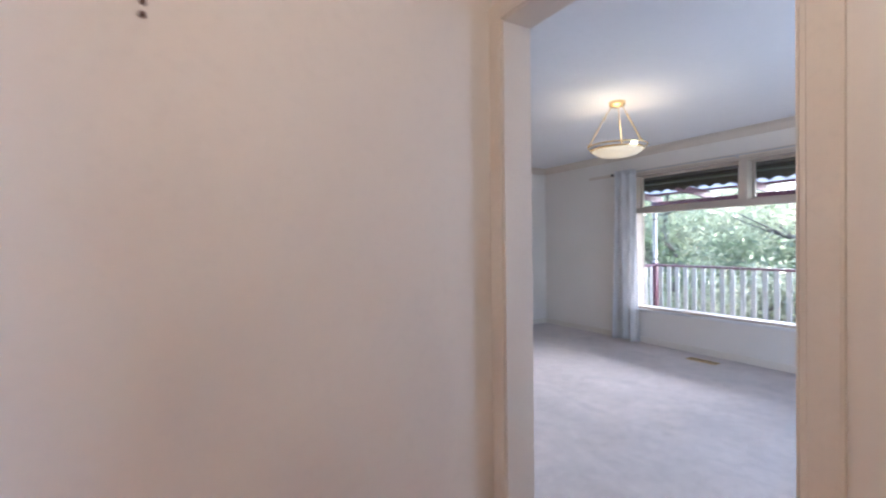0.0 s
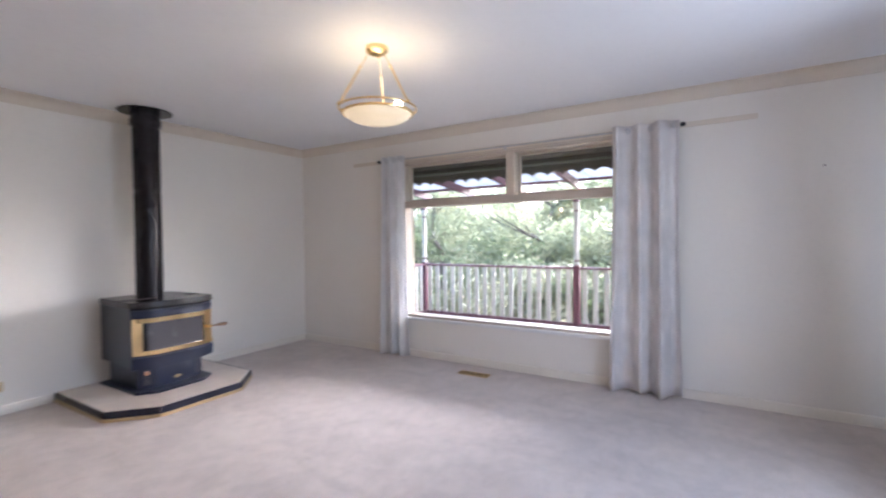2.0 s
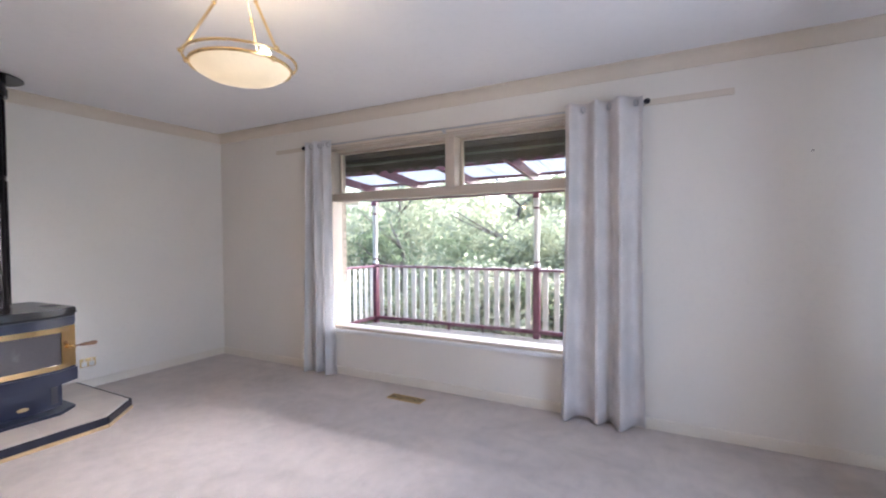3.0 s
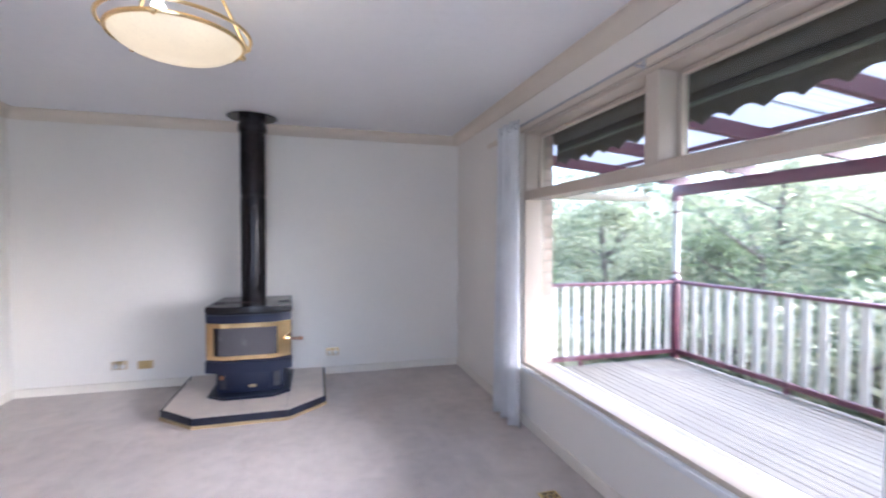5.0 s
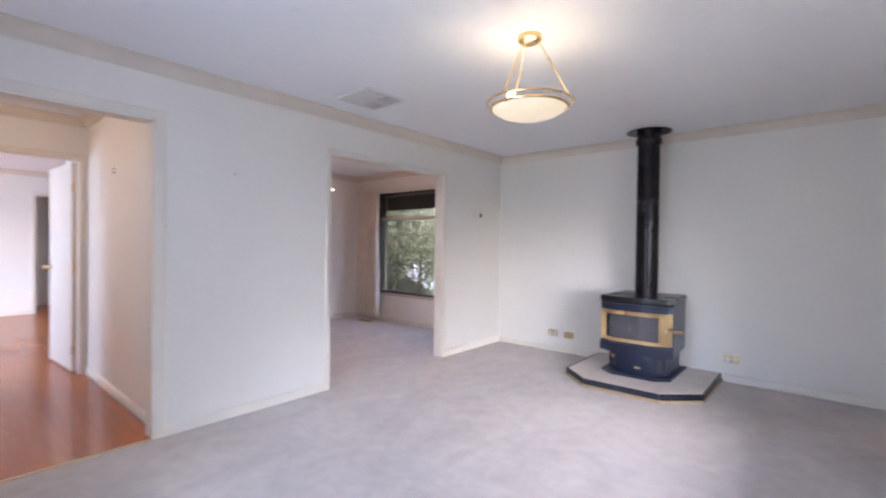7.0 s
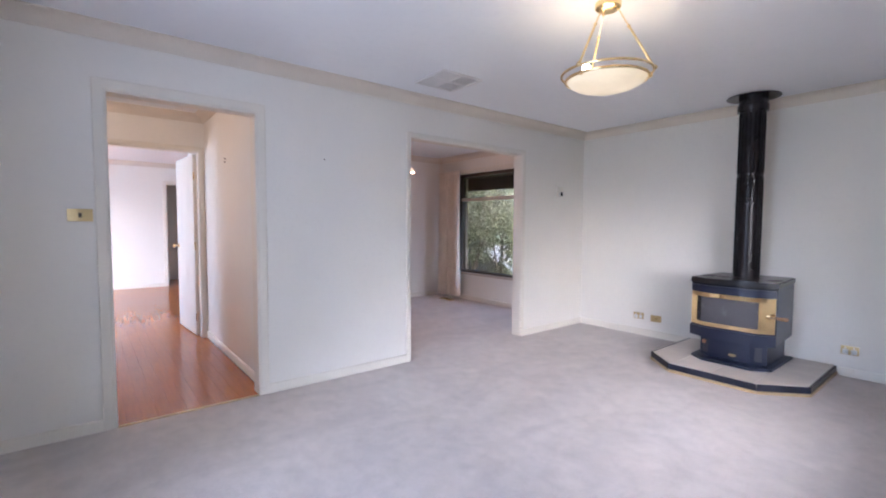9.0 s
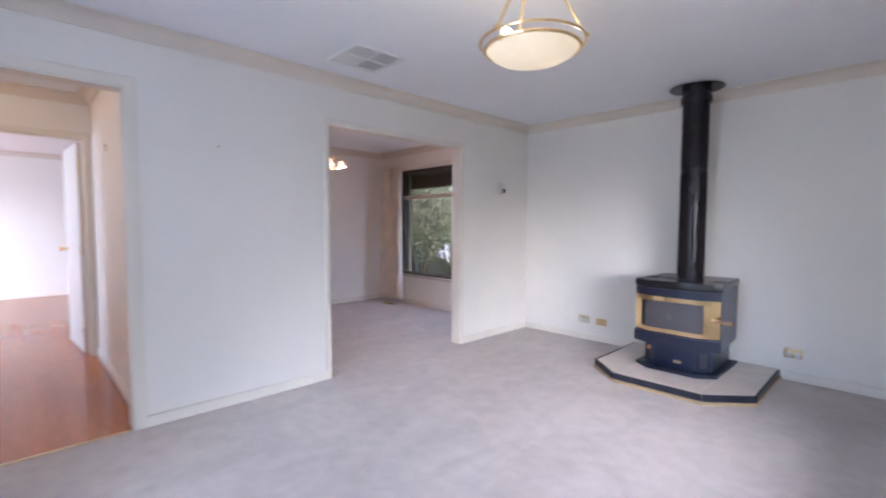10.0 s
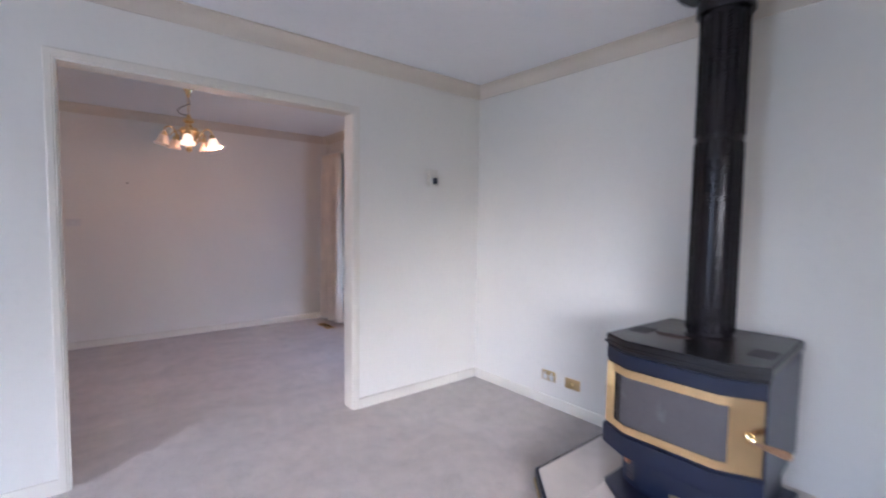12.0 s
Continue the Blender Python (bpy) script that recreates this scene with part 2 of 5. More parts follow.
M = {
    "wall": material("wall_paint", (0.815, 0.770, 0.695), 0.55, vary=0.02, scale=1.3, bump=0.10, bump_scale=260),
    "ceiling": material("ceiling_paint", (0.85, 0.84, 0.835), 0.75, vary=0.02, scale=1.0, bump=0.06, bump_scale=200),
    "trim": material("cream_gloss_trim", (0.775, 0.715, 0.615), 0.32, vary=0.03, scale=3, bump=0.05, bump_scale=60),
    "cornice": material("cream_cornice_paint", (0.70, 0.62, 0.51), 0.5, vary=0.03, scale=3),
    "jamb": material("white_gloss_jamb", (0.80, 0.735, 0.635), 0.62, vary=0.02, scale=3, bump=0.05, bump_scale=60),
    "carpet": carpet_material(),
    "floorboard": material("varnished_redwood", (0.43, 0.128, 0.018), 0.26, vary=0.10, scale=5, stretch=(0.8, 9, 1), coat=0.2, random_piece=0.06, rough_vary=0.0),
    "subfloor": material("dark_joint", (0.10, 0.04, 0.02), 0.8),
    "window_frame": material("cream_window_paint", (0.56, 0.475, 0.38), 0.38, vary=0.04, scale=4, bump=0.08, bump_scale=70),
    "sill": material("white_sill_paint", (0.80, 0.79, 0.77), 0.3, vary=0.03, scale=4),
    "brown_frame": material("dark_brown_timber_frame", (0.055, 0.035, 0.025), 0.5, vary=0.15, scale=8, stretch=(1, 1, 6)),
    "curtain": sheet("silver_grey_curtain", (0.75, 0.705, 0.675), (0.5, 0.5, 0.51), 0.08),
    # Same silver cloth with the window's light on it put into a paler colour.
    "lit_curtain": sheet("lit_silver_curtain", (0.86, 0.855, 0.85), (0.86, 0.86, 0.86), 0.45),
    "beige_curtain": sheet("beige_curtain_cloth", (0.84, 0.75, 0.64), (0.60, 0.49, 0.38), 0.15),
    "steel": material("brushed_steel", (0.55, 0.55, 0.56), 0.28, 1.0),
    "black_metal": material("black_rod_metal", (0.03, 0.03, 0.035), 0.4, 0.6),
    "brass": material("polished_brass", (0.93, 0.70, 0.36), 0.12, 1.0, vary=0.06, scale=9, rough_vary=0.06),
    "brass_plate": material("brass_wall_plate", (0.62, 0.47, 0.24), 0.36, 1.0, vary=0.06, scale=20),
    "gold": material("satin_gold_metal", (0.86, 0.66, 0.34), 0.25, 1.0, vary=0.05, scale=9),
    "stove": material("navy_black_enamel", (0.009, 0.013, 0.031), 0.30, vary=0.03, scale=9, coat=0.0, rough_vary=0.015),
    "stove_top": material("black_stove_top", (0.012, 0.011, 0.012), 0.26, vary=0.25, scale=7, dirt_or_glare=(0.06, 0.022, 0.014), dirt_or_glare_scale=4.0, bump=0.1, bump_scale=120),
    "flue": material("dark_flue_metal", (0.022, 0.018, 0.019), 0.20, 0.3, vary=0.2, scale=5, rough_vary=0.06),
    "dark_rocker": material("dark_brown_rocker", (0.06, 0.04, 0.02), 0.35),
    # Near-black colour that stands for the shade under the stove's top plate.
    "gap_shade": material("black_gap_shade", (0.006, 0.006, 0.007), 0.8),
    "rust": material("rust_brown_iron", (0.085, 0.036, 0.024), 0.6, vary=0.3, scale=14, dirt_or_glare=(0.03, 0.02, 0.018), dirt_or_glare_scale=9.0, bump=0.3, bump_scale=200),
    # The pale blotches paint the window's reflection onto the dark stove glass.
    "stove_glass": material("smoked_stove_glass", (0.065, 0.062, 0.066), 0.08, vary=0.10, scale=2.5, dirt_or_glare=(0.27, 0.265, 0.27), dirt_or_glare_scale=3.4, coat=1.0),
    "copper": material("copper_knob", (0.72, 0.36, 0.20), 0.3, 1.0),
    "handle_wood": material("worn_handle_wood", (0.30, 0.17, 0.09), 0.45, vary=0.2, scale=20, stretch=(1, 6, 6)),
    "hearth_tile": material("cream_hearth_tile", (0.70, 0.62, 0.54), 0.45, vary=0.05, scale=8, bump=0.12, bump_scale=50, dirt_or_glare=(0.52, 0.45, 0.40), dirt_or_glare_scale=2.5, random_piece=0.03),
    "grout": material("hearth_grout", (0.36, 0.32, 0.29), 0.9),
    "edge_tile": material("navy_edge_tile", (0.020, 0.022, 0.035), 0.22, vary=0.2, scale=12),
    "pine": material("golden_pine_strip", (0.50, 0.36, 0.18), 0.45, vary=0.12, scale=14, stretch=(1, 1, 8)),
    "white_plastic": material("white_plastic", (0.78, 0.77, 0.74), 0.35),
    "dark_plastic": material("dark_display", (0.03, 0.03, 0.035), 0.2),
    "vent_white": material("ivory_vent_plastic", (0.74, 0.71, 0.67), 0.5, vary=0.04),
    "vent_gap": material("vent_gap_dark", (0.10, 0.09, 0.085), 0.9),
    "vent_shade": material("vent_shade_grey", (0.42, 0.40, 0.37), 0.8),
    "bowl": material("frosted_glass_bowl", (0.78, 0.70, 0.52), 0.3, emission=(1.0, 0.74, 0.38), strength=0.038),
    "bulb": material("lit_bulb", (1, 1, 1), 0.3, emission=(1.0, 0.86, 0.60), strength=3.5),
    "bell_lit": material("lit_frosted_bell_shade", (0.95, 0.85, 0.75), 0.3, emission=(1.0, 0.60, 0.33), strength=0.11),
    # No bulb burns here; a faint emission adds warm lamplight to the glass.
    "bell": material("unlit_bell_shade_faint_glow", (0.72, 0.60, 0.48), 0.2, emission=(1.0, 0.55, 0.3), strength=0.01),
    # This tint tones down the bright garden view; the daylight indoors stays full.
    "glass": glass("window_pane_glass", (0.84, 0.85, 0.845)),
    # A darker tint dims the garden behind the dining window, not the room.
    "dark_glass": glass("dark_tint_pane_glass", (0.54, 0.52, 0.48)),
    "maroon": material("maroon_timber_paint", (0.115, 0.032, 0.050), 0.45, vary=0.10, scale=5, stretch=(1, 1, 1)),
    "white_timber": material("weathered_white_timber", (0.54, 0.515, 0.455), 0.5, vary=0.08, scale=4, random_piece=0.06, dirt_or_glare=(0.5, 0.48, 0.44), dirt_or_glare_scale=3),
    "deck": material("weathered_grey_decking", (0.225, 0.192, 0.148), 0.6, vary=0.14, scale=3, stretch=(6, 0.7, 1), bump=0.3, bump_scale=60, random_piece=0.14, dirt_or_glare=(0.30, 0.265, 0.215), dirt_or_glare_scale=1.4),
    "roof_sheet": sheet("translucent_roof_sheet", (0.52, 0.53, 0.53), (0.215, 0.225, 0.228), 0.6, 0.0),
    "canvas": material("olive_canvas_awning", (0.115, 0.11, 0.085), 0.85, vary=0.12, scale=6, bump=0.2, bump_scale=600),
    "canvas_trim": material("pale_green_awning_bar", (0.24, 0.26, 0.20), 0.5),
    "cream_gutter": material("cream_gutter_paint", (0.72, 0.66, 0.52), 0.4, vary=0.05),
    "brick": material("salmon_face_brick", (0.62, 0.50, 0.41), 0.85, vary=0.15, scale=15, bump=0.4, bump_scale=90, random_piece=0.15),
    "mortar": material("grey_mortar", (0.38, 0.35, 0.31), 0.95, bump=0.3, bump_scale=90),
    "ground": material("lawn_and_soil", (0.10, 0.13, 0.045), 0.95, vary=0.3, scale=0.6, bump=0.8, bump_scale=30, dirt_or_glare=(0.17, 0.14, 0.09), dirt_or_glare_scale=0.25),
    "paling": material("grey_weathered_paling", (0.30, 0.25, 0.205), 0.85, vary=0.18, scale=6, stretch=(6, 6, 0.8), random_piece=0.22),
    "bark": material("grey_brown_bark", (0.11, 0.085, 0.065), 0.9, vary=0.25, scale=9, stretch=(3, 3, 0.7), bump=0.7, bump_scale=25),
    "leaf": leaf_material("garden_leaf", (0.180, 0.192, 0.120), (0.38, 0.40, 0.23)),
    "leaf_dark": leaf_material("dark_garden_leaf", (0.075, 0.09, 0.055), (0.17, 0.21, 0.10)),
    "leaf_pale": leaf_material("pale_garden_leaf", (0.245, 0.250, 0.165), (0.46, 0.46, 0.29)),
    "concrete": material("pale_concrete", (0.36, 0.355, 0.345), 0.85, vary=0.08, scale=0.8, bump=0.2, bump_scale=40),
    "nail": material("rusty_hook_metal", (0.16, 0.10, 0.08), 0.5, 0.7),
}

# ---- builders ----
def add(bm, kind="cube", m=Matrix(), bevel=0.0, segments=2, **k):
    """A primitive inside bm, at the pose m; a bevel rounds all its edges."""
    if kind == "cube":
        made = bmesh.ops.create_cube(bm, size=1, matrix=m)["verts"]
    elif kind == "cone":
        made = bmesh.ops.create_cone(bm, cap_ends=True, matrix=m, **k)["verts"]
    else:
        made = bmesh.ops.create_uvsphere(bm, matrix=m, **k)["verts"]
    if bevel:
        edges = list({e for v in made for e in v.link_edges})
        bmesh.ops.bevel(bm, geom=edges, offset=bevel, segments=segments, affect="EDGES", profile=0.6)
    return made


def box(bm, x0, x1, y0, y1, z0, z1, bevel=0.0, segments=2):
    m = Matrix.Translation(((x0 + x1) / 2, (y0 + y1) / 2, (z0 + z1) / 2)) @ Matrix.Diagonal((abs(x1 - x0), abs(y1 - y0), abs(z1 - z0), 1))
    return add(bm, "cube", m, bevel, segments)


def prism(bm, outline, z0, z1, bevel=0.0):
    """An upright prism over a plan outline."""
    low = [bm.verts.new((x, y, z0)) for x, y in outline]
    high = [bm.verts.new((x, y, z1)) for x, y in outline]
    n = len(outline)
    faces = [bm.faces.new(low[::-1]), bm.faces.new(high)]
    faces += [bm.faces.new((low[i], low[(i + 1) % n], high[(i + 1) % n], high[i])) for i in range(n)]
    bmesh.ops.recalc_face_normals(bm, faces=faces)
    if bevel:
        bmesh.ops.bevel(bm, geom=list({e for f in faces for e in f.edges}), offset=bevel, segments=2, affect="EDGES")


def lathe(bm, profile, m=Matrix(), steps=32, ripple=0.0, waves=0):
    """A turned body: radius and height pairs about z; ripple waves the radius."""
    rings = []
    for r, z in profile:
        rings.append([bm.verts.new(m @ Vector((r * (1 + ripple * (r ** 2) * 400 * math.cos(waves * a)) * math.cos(a), r * (1 + ripple * (r ** 2) * 400 * math.cos(waves * a)) * math.sin(a), z)))
                      for a in (2 * math.pi * i / steps for i in range(steps))])
    for a, b in zip(rings, rings[1:]):
        for i in range(steps):
            bm.faces.new((a[i], a[(i + 1) % steps], b[(i + 1) % steps], b[i]))
    return rings


def tube(bm, points, radius, steps=8, taper=1.0):
    """A round bar along points."""
    pts = [Vector(p) for p in points]
    rings = []
    for i, p in enumerate(pts):
        d = (pts[min(i + 1, len(pts) - 1)] - pts[max(i - 1, 0)]).normalized()
        side = d.orthogonal().normalized() if i == 0 else (side - d * side.dot(d)).normalized()
        up = d.cross(side)
        r = radius * (1 + (taper - 1) * i / max(1, len(pts) - 1))
        rings.append([bm.verts.new(p + (side * math.cos(a) + up * math.sin(a)) * r) for a in (2 * math.pi * k / steps for k in range(steps))])
    for a, b in zip(rings, rings[1:]):
        for k in range(steps):
            bm.faces.new((a[k], a[(k + 1) % steps], b[(k + 1) % steps], b[k]))
    bm.faces.new(rings[0][::-1])
    bm.faces.new(rings[-1])


def mesh_of(name, bm, mat, smooth=True):
    bmesh.ops.recalc_face_normals(bm, faces=bm.faces[:])
    me = bpy.data.meshes.new(name)
    bm.to_mesh(me)
    bm.free()
    me.materials.append(mat)
    if smooth:
        me.shade_smooth()
        me.set_sharp_from_angle(angle=radians(35))
    return me


def part(name, bm, mat, parent=None, label="", smooth=True):
    ob = new(name, mesh_of(name, bm, mat, smooth))
    ob.parent = parent
    return tagged(ob, label)


def thing(name, label, category, group="", at=Matrix()):
    ob = new(name)
    ob.empty_display_size = 0.1
    ob.matrix_world = at
    return tagged(ob, label, category, group)


def setting(name, bm, mat, label, smooth=False, category=""):
    return tagged(part(name, bm, mat, None, "", smooth), label, category, kind="structure")


def boxes(*specs, bevel=0.0):
    bm = bmesh.new()
    for s in specs:
        box(bm, *s, bevel=bevel)
    return bm


def walled(axis, c0, c1, a0, a1, z0, z1, holes):
    """A wall with openings through it. axis: the axis along which it runs."""
    bm = bmesh.new()
    us = sorted({a0, a1, *[h[0] for h in holes], *[h[1] for h in holes]})
    zs = sorted({z0, z1, *[h[2] for h in holes], *[h[3] for h in holes]})
    solid = lambda i, j: 0 <= i < len(us) - 1 and 0 <= j < len(zs) - 1 and not any(
        h[0] <= (us[i] + us[i + 1]) / 2 <= h[1] and h[2] <= (zs[j] + zs[j + 1]) / 2 <= h[3] for h in holes)
    at = lambda c, u, z: (u, c, z) if axis == "x" else (c, u, z)
    cache = {}

    def v(c, u, z):
        key = (c, u, z)
        if key not in cache:
            cache[key] = bm.verts.new(at(c, u, z))
        return cache[key]

    for i in range(len(us) - 1):
        for j in range(len(zs) - 1):
            if not solid(i, j):
                continue
            u0, u1, w0, w1 = us[i], us[i + 1], zs[j], zs[j + 1]
            for c in (c0, c1):
                bm.faces.new((v(c, u0, w0), v(c, u1, w0), v(c, u1, w1), v(c, u0, w1)))
            for di, dj, p, q in ((-1, 0, (u0, w0), (u0, w1)), (1, 0, (u1, w0), (u1, w1)), (0, -1, (u0, w0), (u1, w0)), (0, 1, (u0, w1), (u1, w1))):
                if not solid(i + di, j + dj):
                    bm.faces.new((v(c0, *p), v(c1, *p), v(c1, *q), v(c0, *q)))
    return bm


def run(bm, profile, a, b, out, trim_a=0.0, trim_b=0.0):
    """Sweeps a profile of (distance from the wall, height) from a to b along a wall; out: the way into the room. The ends are mitred by trim times the distance."""
    a, b, out = Vector((*a, 0)), Vector((*b, 0)), Vector((*out, 0))
    d = (b - a).normalized()
    ends = []
    for p, k in ((a, trim_a), (b, -trim_b)):
        ends.append([bm.verts.new(p + out * u + d * (k * u) + Vector((0, 0, z))) for u, z in profile])
    n = len(profile)
    for i in range(n):
        bm.faces.new((ends[0][i], ends[0][(i + 1) % n], ends[1][(i + 1) % n], ends[1][i]))
    bm.faces.new(ends[0][::-1])
    bm.faces.new(ends[1])


# ---- the plan ----
X0, X1, Y0, Y1, H = 0.0, 3.975, -0.10, 5.60, 2.45       # living room
T = 0.12                                                # inner walls
DOOR = (0.667, 1.527, 2.07)                              # doorway to the hall
WIDE = (2.885, 4.415, 2.07)                              # wide opening to the dining room
WIN = (1.47, 3.99, 0.43, 2.15)                          # window to the deck
DX0, DY0 = -3.0, 1.74                                   # dining room
HX0, HY0, HY1 = -2.12, -0.55, 1.59                      # hall
FX0, FY0, FY1 = -7.05, -2.0, 3.2                         # far room
DWIN = (-2.48, -0.62, 0.46, 2.13)                       # dining window
XO = 4.22                                               # outer face of the east wall

setting("wall_west", walled("y", -T, 0, Y0, Y1, 0, H, [(DOOR[0], DOOR[1], -1, DOOR[2]), (WIDE[0], WIDE[1], -1, WIDE[2])]), M["wall"], "off-white painted plaster wall with two openings")
setting("wall_east", walled("y", X1, X1 + 0.13, Y0 - 0.2, Y1 + 0.25, 0, H, [WIN]), M["wall"], "off-white painted plaster wall under and around the window")
setting("wall_north", walled("x", Y1, Y1 + 0.13, DX0 - T, X1, 0, H, [DWIN]), M["wall"], "off-white painted plaster wall behind the stove")
SWIN = (1.60, 3.00, 0.45, 2.12)
setting("wall_south", walled("x", Y0 - 0.13, Y0, -T, X1, 0, H, [SWIN]), M["wall"], "off-white painted plaster wall with a curtain")
setting("wall_dining_west", boxes((DX0 - T, DX0, DY0, Y1, 0, H)), M["wall"], "off-white painted wall of the dining room")
setting("wall_dining_south", boxes((DX0 - T, -T, HY1, DY0, 0, H)), M["wall"], "off-white painted wall between hall and dining room")
HDOOR = (0.71, 1.532, 2.05)
setting("wall_hall_west", walled("y", HX0 - 0.1, HX0, HY0, HY1, 0, H, [(HDOOR[0], HDOOR[1], -1, HDOOR[2])]), M["wall"], "painted hall wall with an open door")
setting("wall_hall_south", boxes((HX0 - 0.1, -T, HY0 - 0.1, HY0, 0, H)), M["wall"], "painted hall end wall")
setting("wall_hall_east", boxes((-T, 0, HY0 - 0.1, Y0, 0, H)), M["wall"], "painted hall side wall")
FDOOR = (1.83, 2.66, 2.04)
setting("wall_far_west", walled("y", FX0 - 0.1, FX0, FY0, FY1, 0, H, [(FDOOR[0], FDOOR[1], -1, FDOOR[2])]), M["wall"], "white painted wall of the far room")
setting("wall_far_south", walled("x", FY0 - 0.12, FY0, FX0, HX0 - 0.1, 0, H, [(-5.6, -3.6, 0.6, 2.1)]), M["wall"], "white painted wall of the far room")
setting("wall_far_north", boxes((FX0, DX0 - T, FY1, FY1 + 0.1, 0, H)), M["wall"], "white painted wall of the far room")
setting("wall_far_east", boxes((DX0 - T - 0.1, DX0 - T, HY1 + 0.12, FY1, 0, H), (HX0 - 0.1, HX0, FY0, HY0 - 0.1, 0, H), (DX0 - T, HX0 - 0.1, HY1, HY1 + 0.115, 0, H)), M["wall"], "white painted wall of the far room")
setting("wall_passage", boxes((FX0 - 1.3, FX0 - 1.2, 1.2, 3.4, 0, H), (FX0 - 1.2, FX0 - 0.1, 3.3, 3.4, 0, H), (FX0 - 1.2, FX0 - 0.1, 1.2, 1.3, 0, H)), M["wall"], "painted wall of the passage")
setting("ceiling", boxes((FX0 - 1.3, X1 + 0.13, FY0 - 0.12, Y1 + 0.13, H, H + 0.12)), M["ceiling"], "white painted plaster ceiling")
setting("floor", boxes((0, X1, Y0 - 0.13, Y1, -0.1, 0), (DX0 - T, 0, HY1 + 0.05, Y1, -0.1, 0)), M["carpet"], "mauve-grey cut pile carpet, slightly worn")
hall_floor = setting("floor_hall", boxes((FX0 - 1.3, HX0 - 0.1, FY0, HY0 - 0.1, -0.1, -0.012), (FX0 - 1.3, -0.001, HY0 - 0.1, HY1 + 0.049, -0.1, -0.012), (FX0 - 1.3, DX0 - T, HY1 + 0.049, FY1, -0.1, -0.012)), M["subfloor"], "red-brown varnished timber floor")

# cornices and baseboards
COVE = [(0, H - 0.085), (0.012, H - 0.085), (0.018, H - 0.072), (0.030, H - 0.045), (0.055, H - 0.022), (0.085, H - 0.014), (0.095, H - 0.008), (0.095, H - 0.0005), (0, H - 0.0005)]
SKIRT = [(0, 0.0), (0.014, 0.0), (0.014, 0.062), (0.009, 0.070), (0, 0.072)]


def ring(name, profile, corners, mat, label, gaps=()):
    """A moulding round a room; corners run anticlockwise seen from above; gaps: side index and the stretch left out."""
    n = len(corners)
    for i in range(n):
        a, b = Vector(corners[i]), Vector(corners[(i + 1) % n])
        d = (b - a).normalized()
        out = Vector((-d.y, d.x))
        cuts = sorted((g[1], g[2]) for g in gaps if g[0] == i)
        pos, first = 0.0, 1.0
        for c0, c1 in [*cuts, ((b - a).length, None)]:
            if c0 - pos > 0.02:
                bm = bmesh.new()
                run(bm, profile, a + d * pos, a + d * c0, out, first, 1.0 if c1 is None else 0.0)
                setting(name, bm, mat, label, True)
            pos, first = c1, 0.0


living = [(X0, Y0), (X1, Y0), (X1, Y1), (X0, Y1)]
dining = [(DX0, DY0), (-T, DY0), (-T, Y1), (DX0, Y1)]
hall = [(HX0, HY0), (-T, HY0), (-T, HY1), (HX0, HY1)]
far = [(FX0, FY0), (HX0 - 0.1, FY0), (HX0 - 0.1, HY1), (DX0 - T - 0.1, HY1), (DX0 - T - 0.1, FY1), (FX0, FY1)]
for room in (living, dining, hall, far):
    ring("cornice", COVE, room, M["cornice"], "cream painted cove cornice")
AW, WIDE_AW = 0.065, 0.042
ring("baseboard", SKIRT, living, M["trim"], "cream painted timber skirting board",
     [(3, Y1 - WIDE[1] - WIDE_AW, Y1 - WIDE[0] + WIDE_AW), (3, Y1 - DOOR[1] - AW, Y1 - DOOR[0] + AW), (2, X1 - 2.585, X1 - 1.345)])
ring("baseboard", SKIRT, dining, M["trim"], "cream painted timber skirting board", [(1, WIDE[0] - DY0 - WIDE_AW, WIDE[1] - DY0 + WIDE_AW)])
ring("baseboard", SKIRT, hall, M["trim"], "cream painted timber skirting board", [(1, DOOR[0] - HY0 - AW, DOOR[1] - HY0 + AW), (3, HY1 - HDOOR[1] - 0.055, HY1 - HDOOR[0] + AW)])
ring("baseboard", SKIRT, far, M["trim"], "cream painted timber skirting board",
     [(5, FY1 - FDOOR[1] - AW, FY1 - FDOOR[0] + AW), (1, HDOOR[0] - FY0 - AW, HDOOR[1] - FY0 + 0.05)])


def architrave(x, side, y0, y1, top, width=AW):
    """Moulded frame on a wall across x, proud towards side."""
    prof = [(0, 0.0), (0.009, 0.0), (0.011, 0.002), (0.011, 0.010), (0.013, 0.013), (0.013, width - 0.006), (0.010, width - 0.001), (0.008, width), (0, width)]
    bm = bmesh.new()
    for y, sgn in ((y0, -1), (y1, 1)):
        ends = [[bm.verts.new((x + side * u, y + sgn * (0.004 + w), z if z == 0 else top + 0.004 + w)) for u, w in prof] for z in (0, 1)]
        n = len(prof)
        for i in range(n):
            bm.faces.new((ends[0][i], ends[0][(i + 1) % n], ends[1][(i + 1) % n], ends[1][i]))
        bm.faces.new(ends[0])
        bm.faces.new(ends[1])
    ends = [[bm.verts.new((x + side * u, y + sgn * (0.004 + w), top + 0.004 + w)) for u, w in prof] for y, sgn in ((y0, -1), (y1, 1))]
    for i in range(len(prof)):
        bm.faces.new((ends[0][i], ends[0][(i + 1) % len(prof)], ends[1][(i + 1) % len(prof)], ends[1][i]))
    setting("trim", bm, M["trim"], "cream gloss timber architrave", False)


def lining(x0, x1, y0, y1, top, name, label):
    t = 0.004
    bm = boxes((x0 - 0.002, x1 + 0.002, y0, y0 + t, 0, top), (x0 - 0.002, x1 + 0.002, y1 - t, y1, 0, top), (x0 - 0.002, x1 + 0.002, y0 + t, y1 - t, top - t, top))
    setting(name, bm, M["jamb"], label)


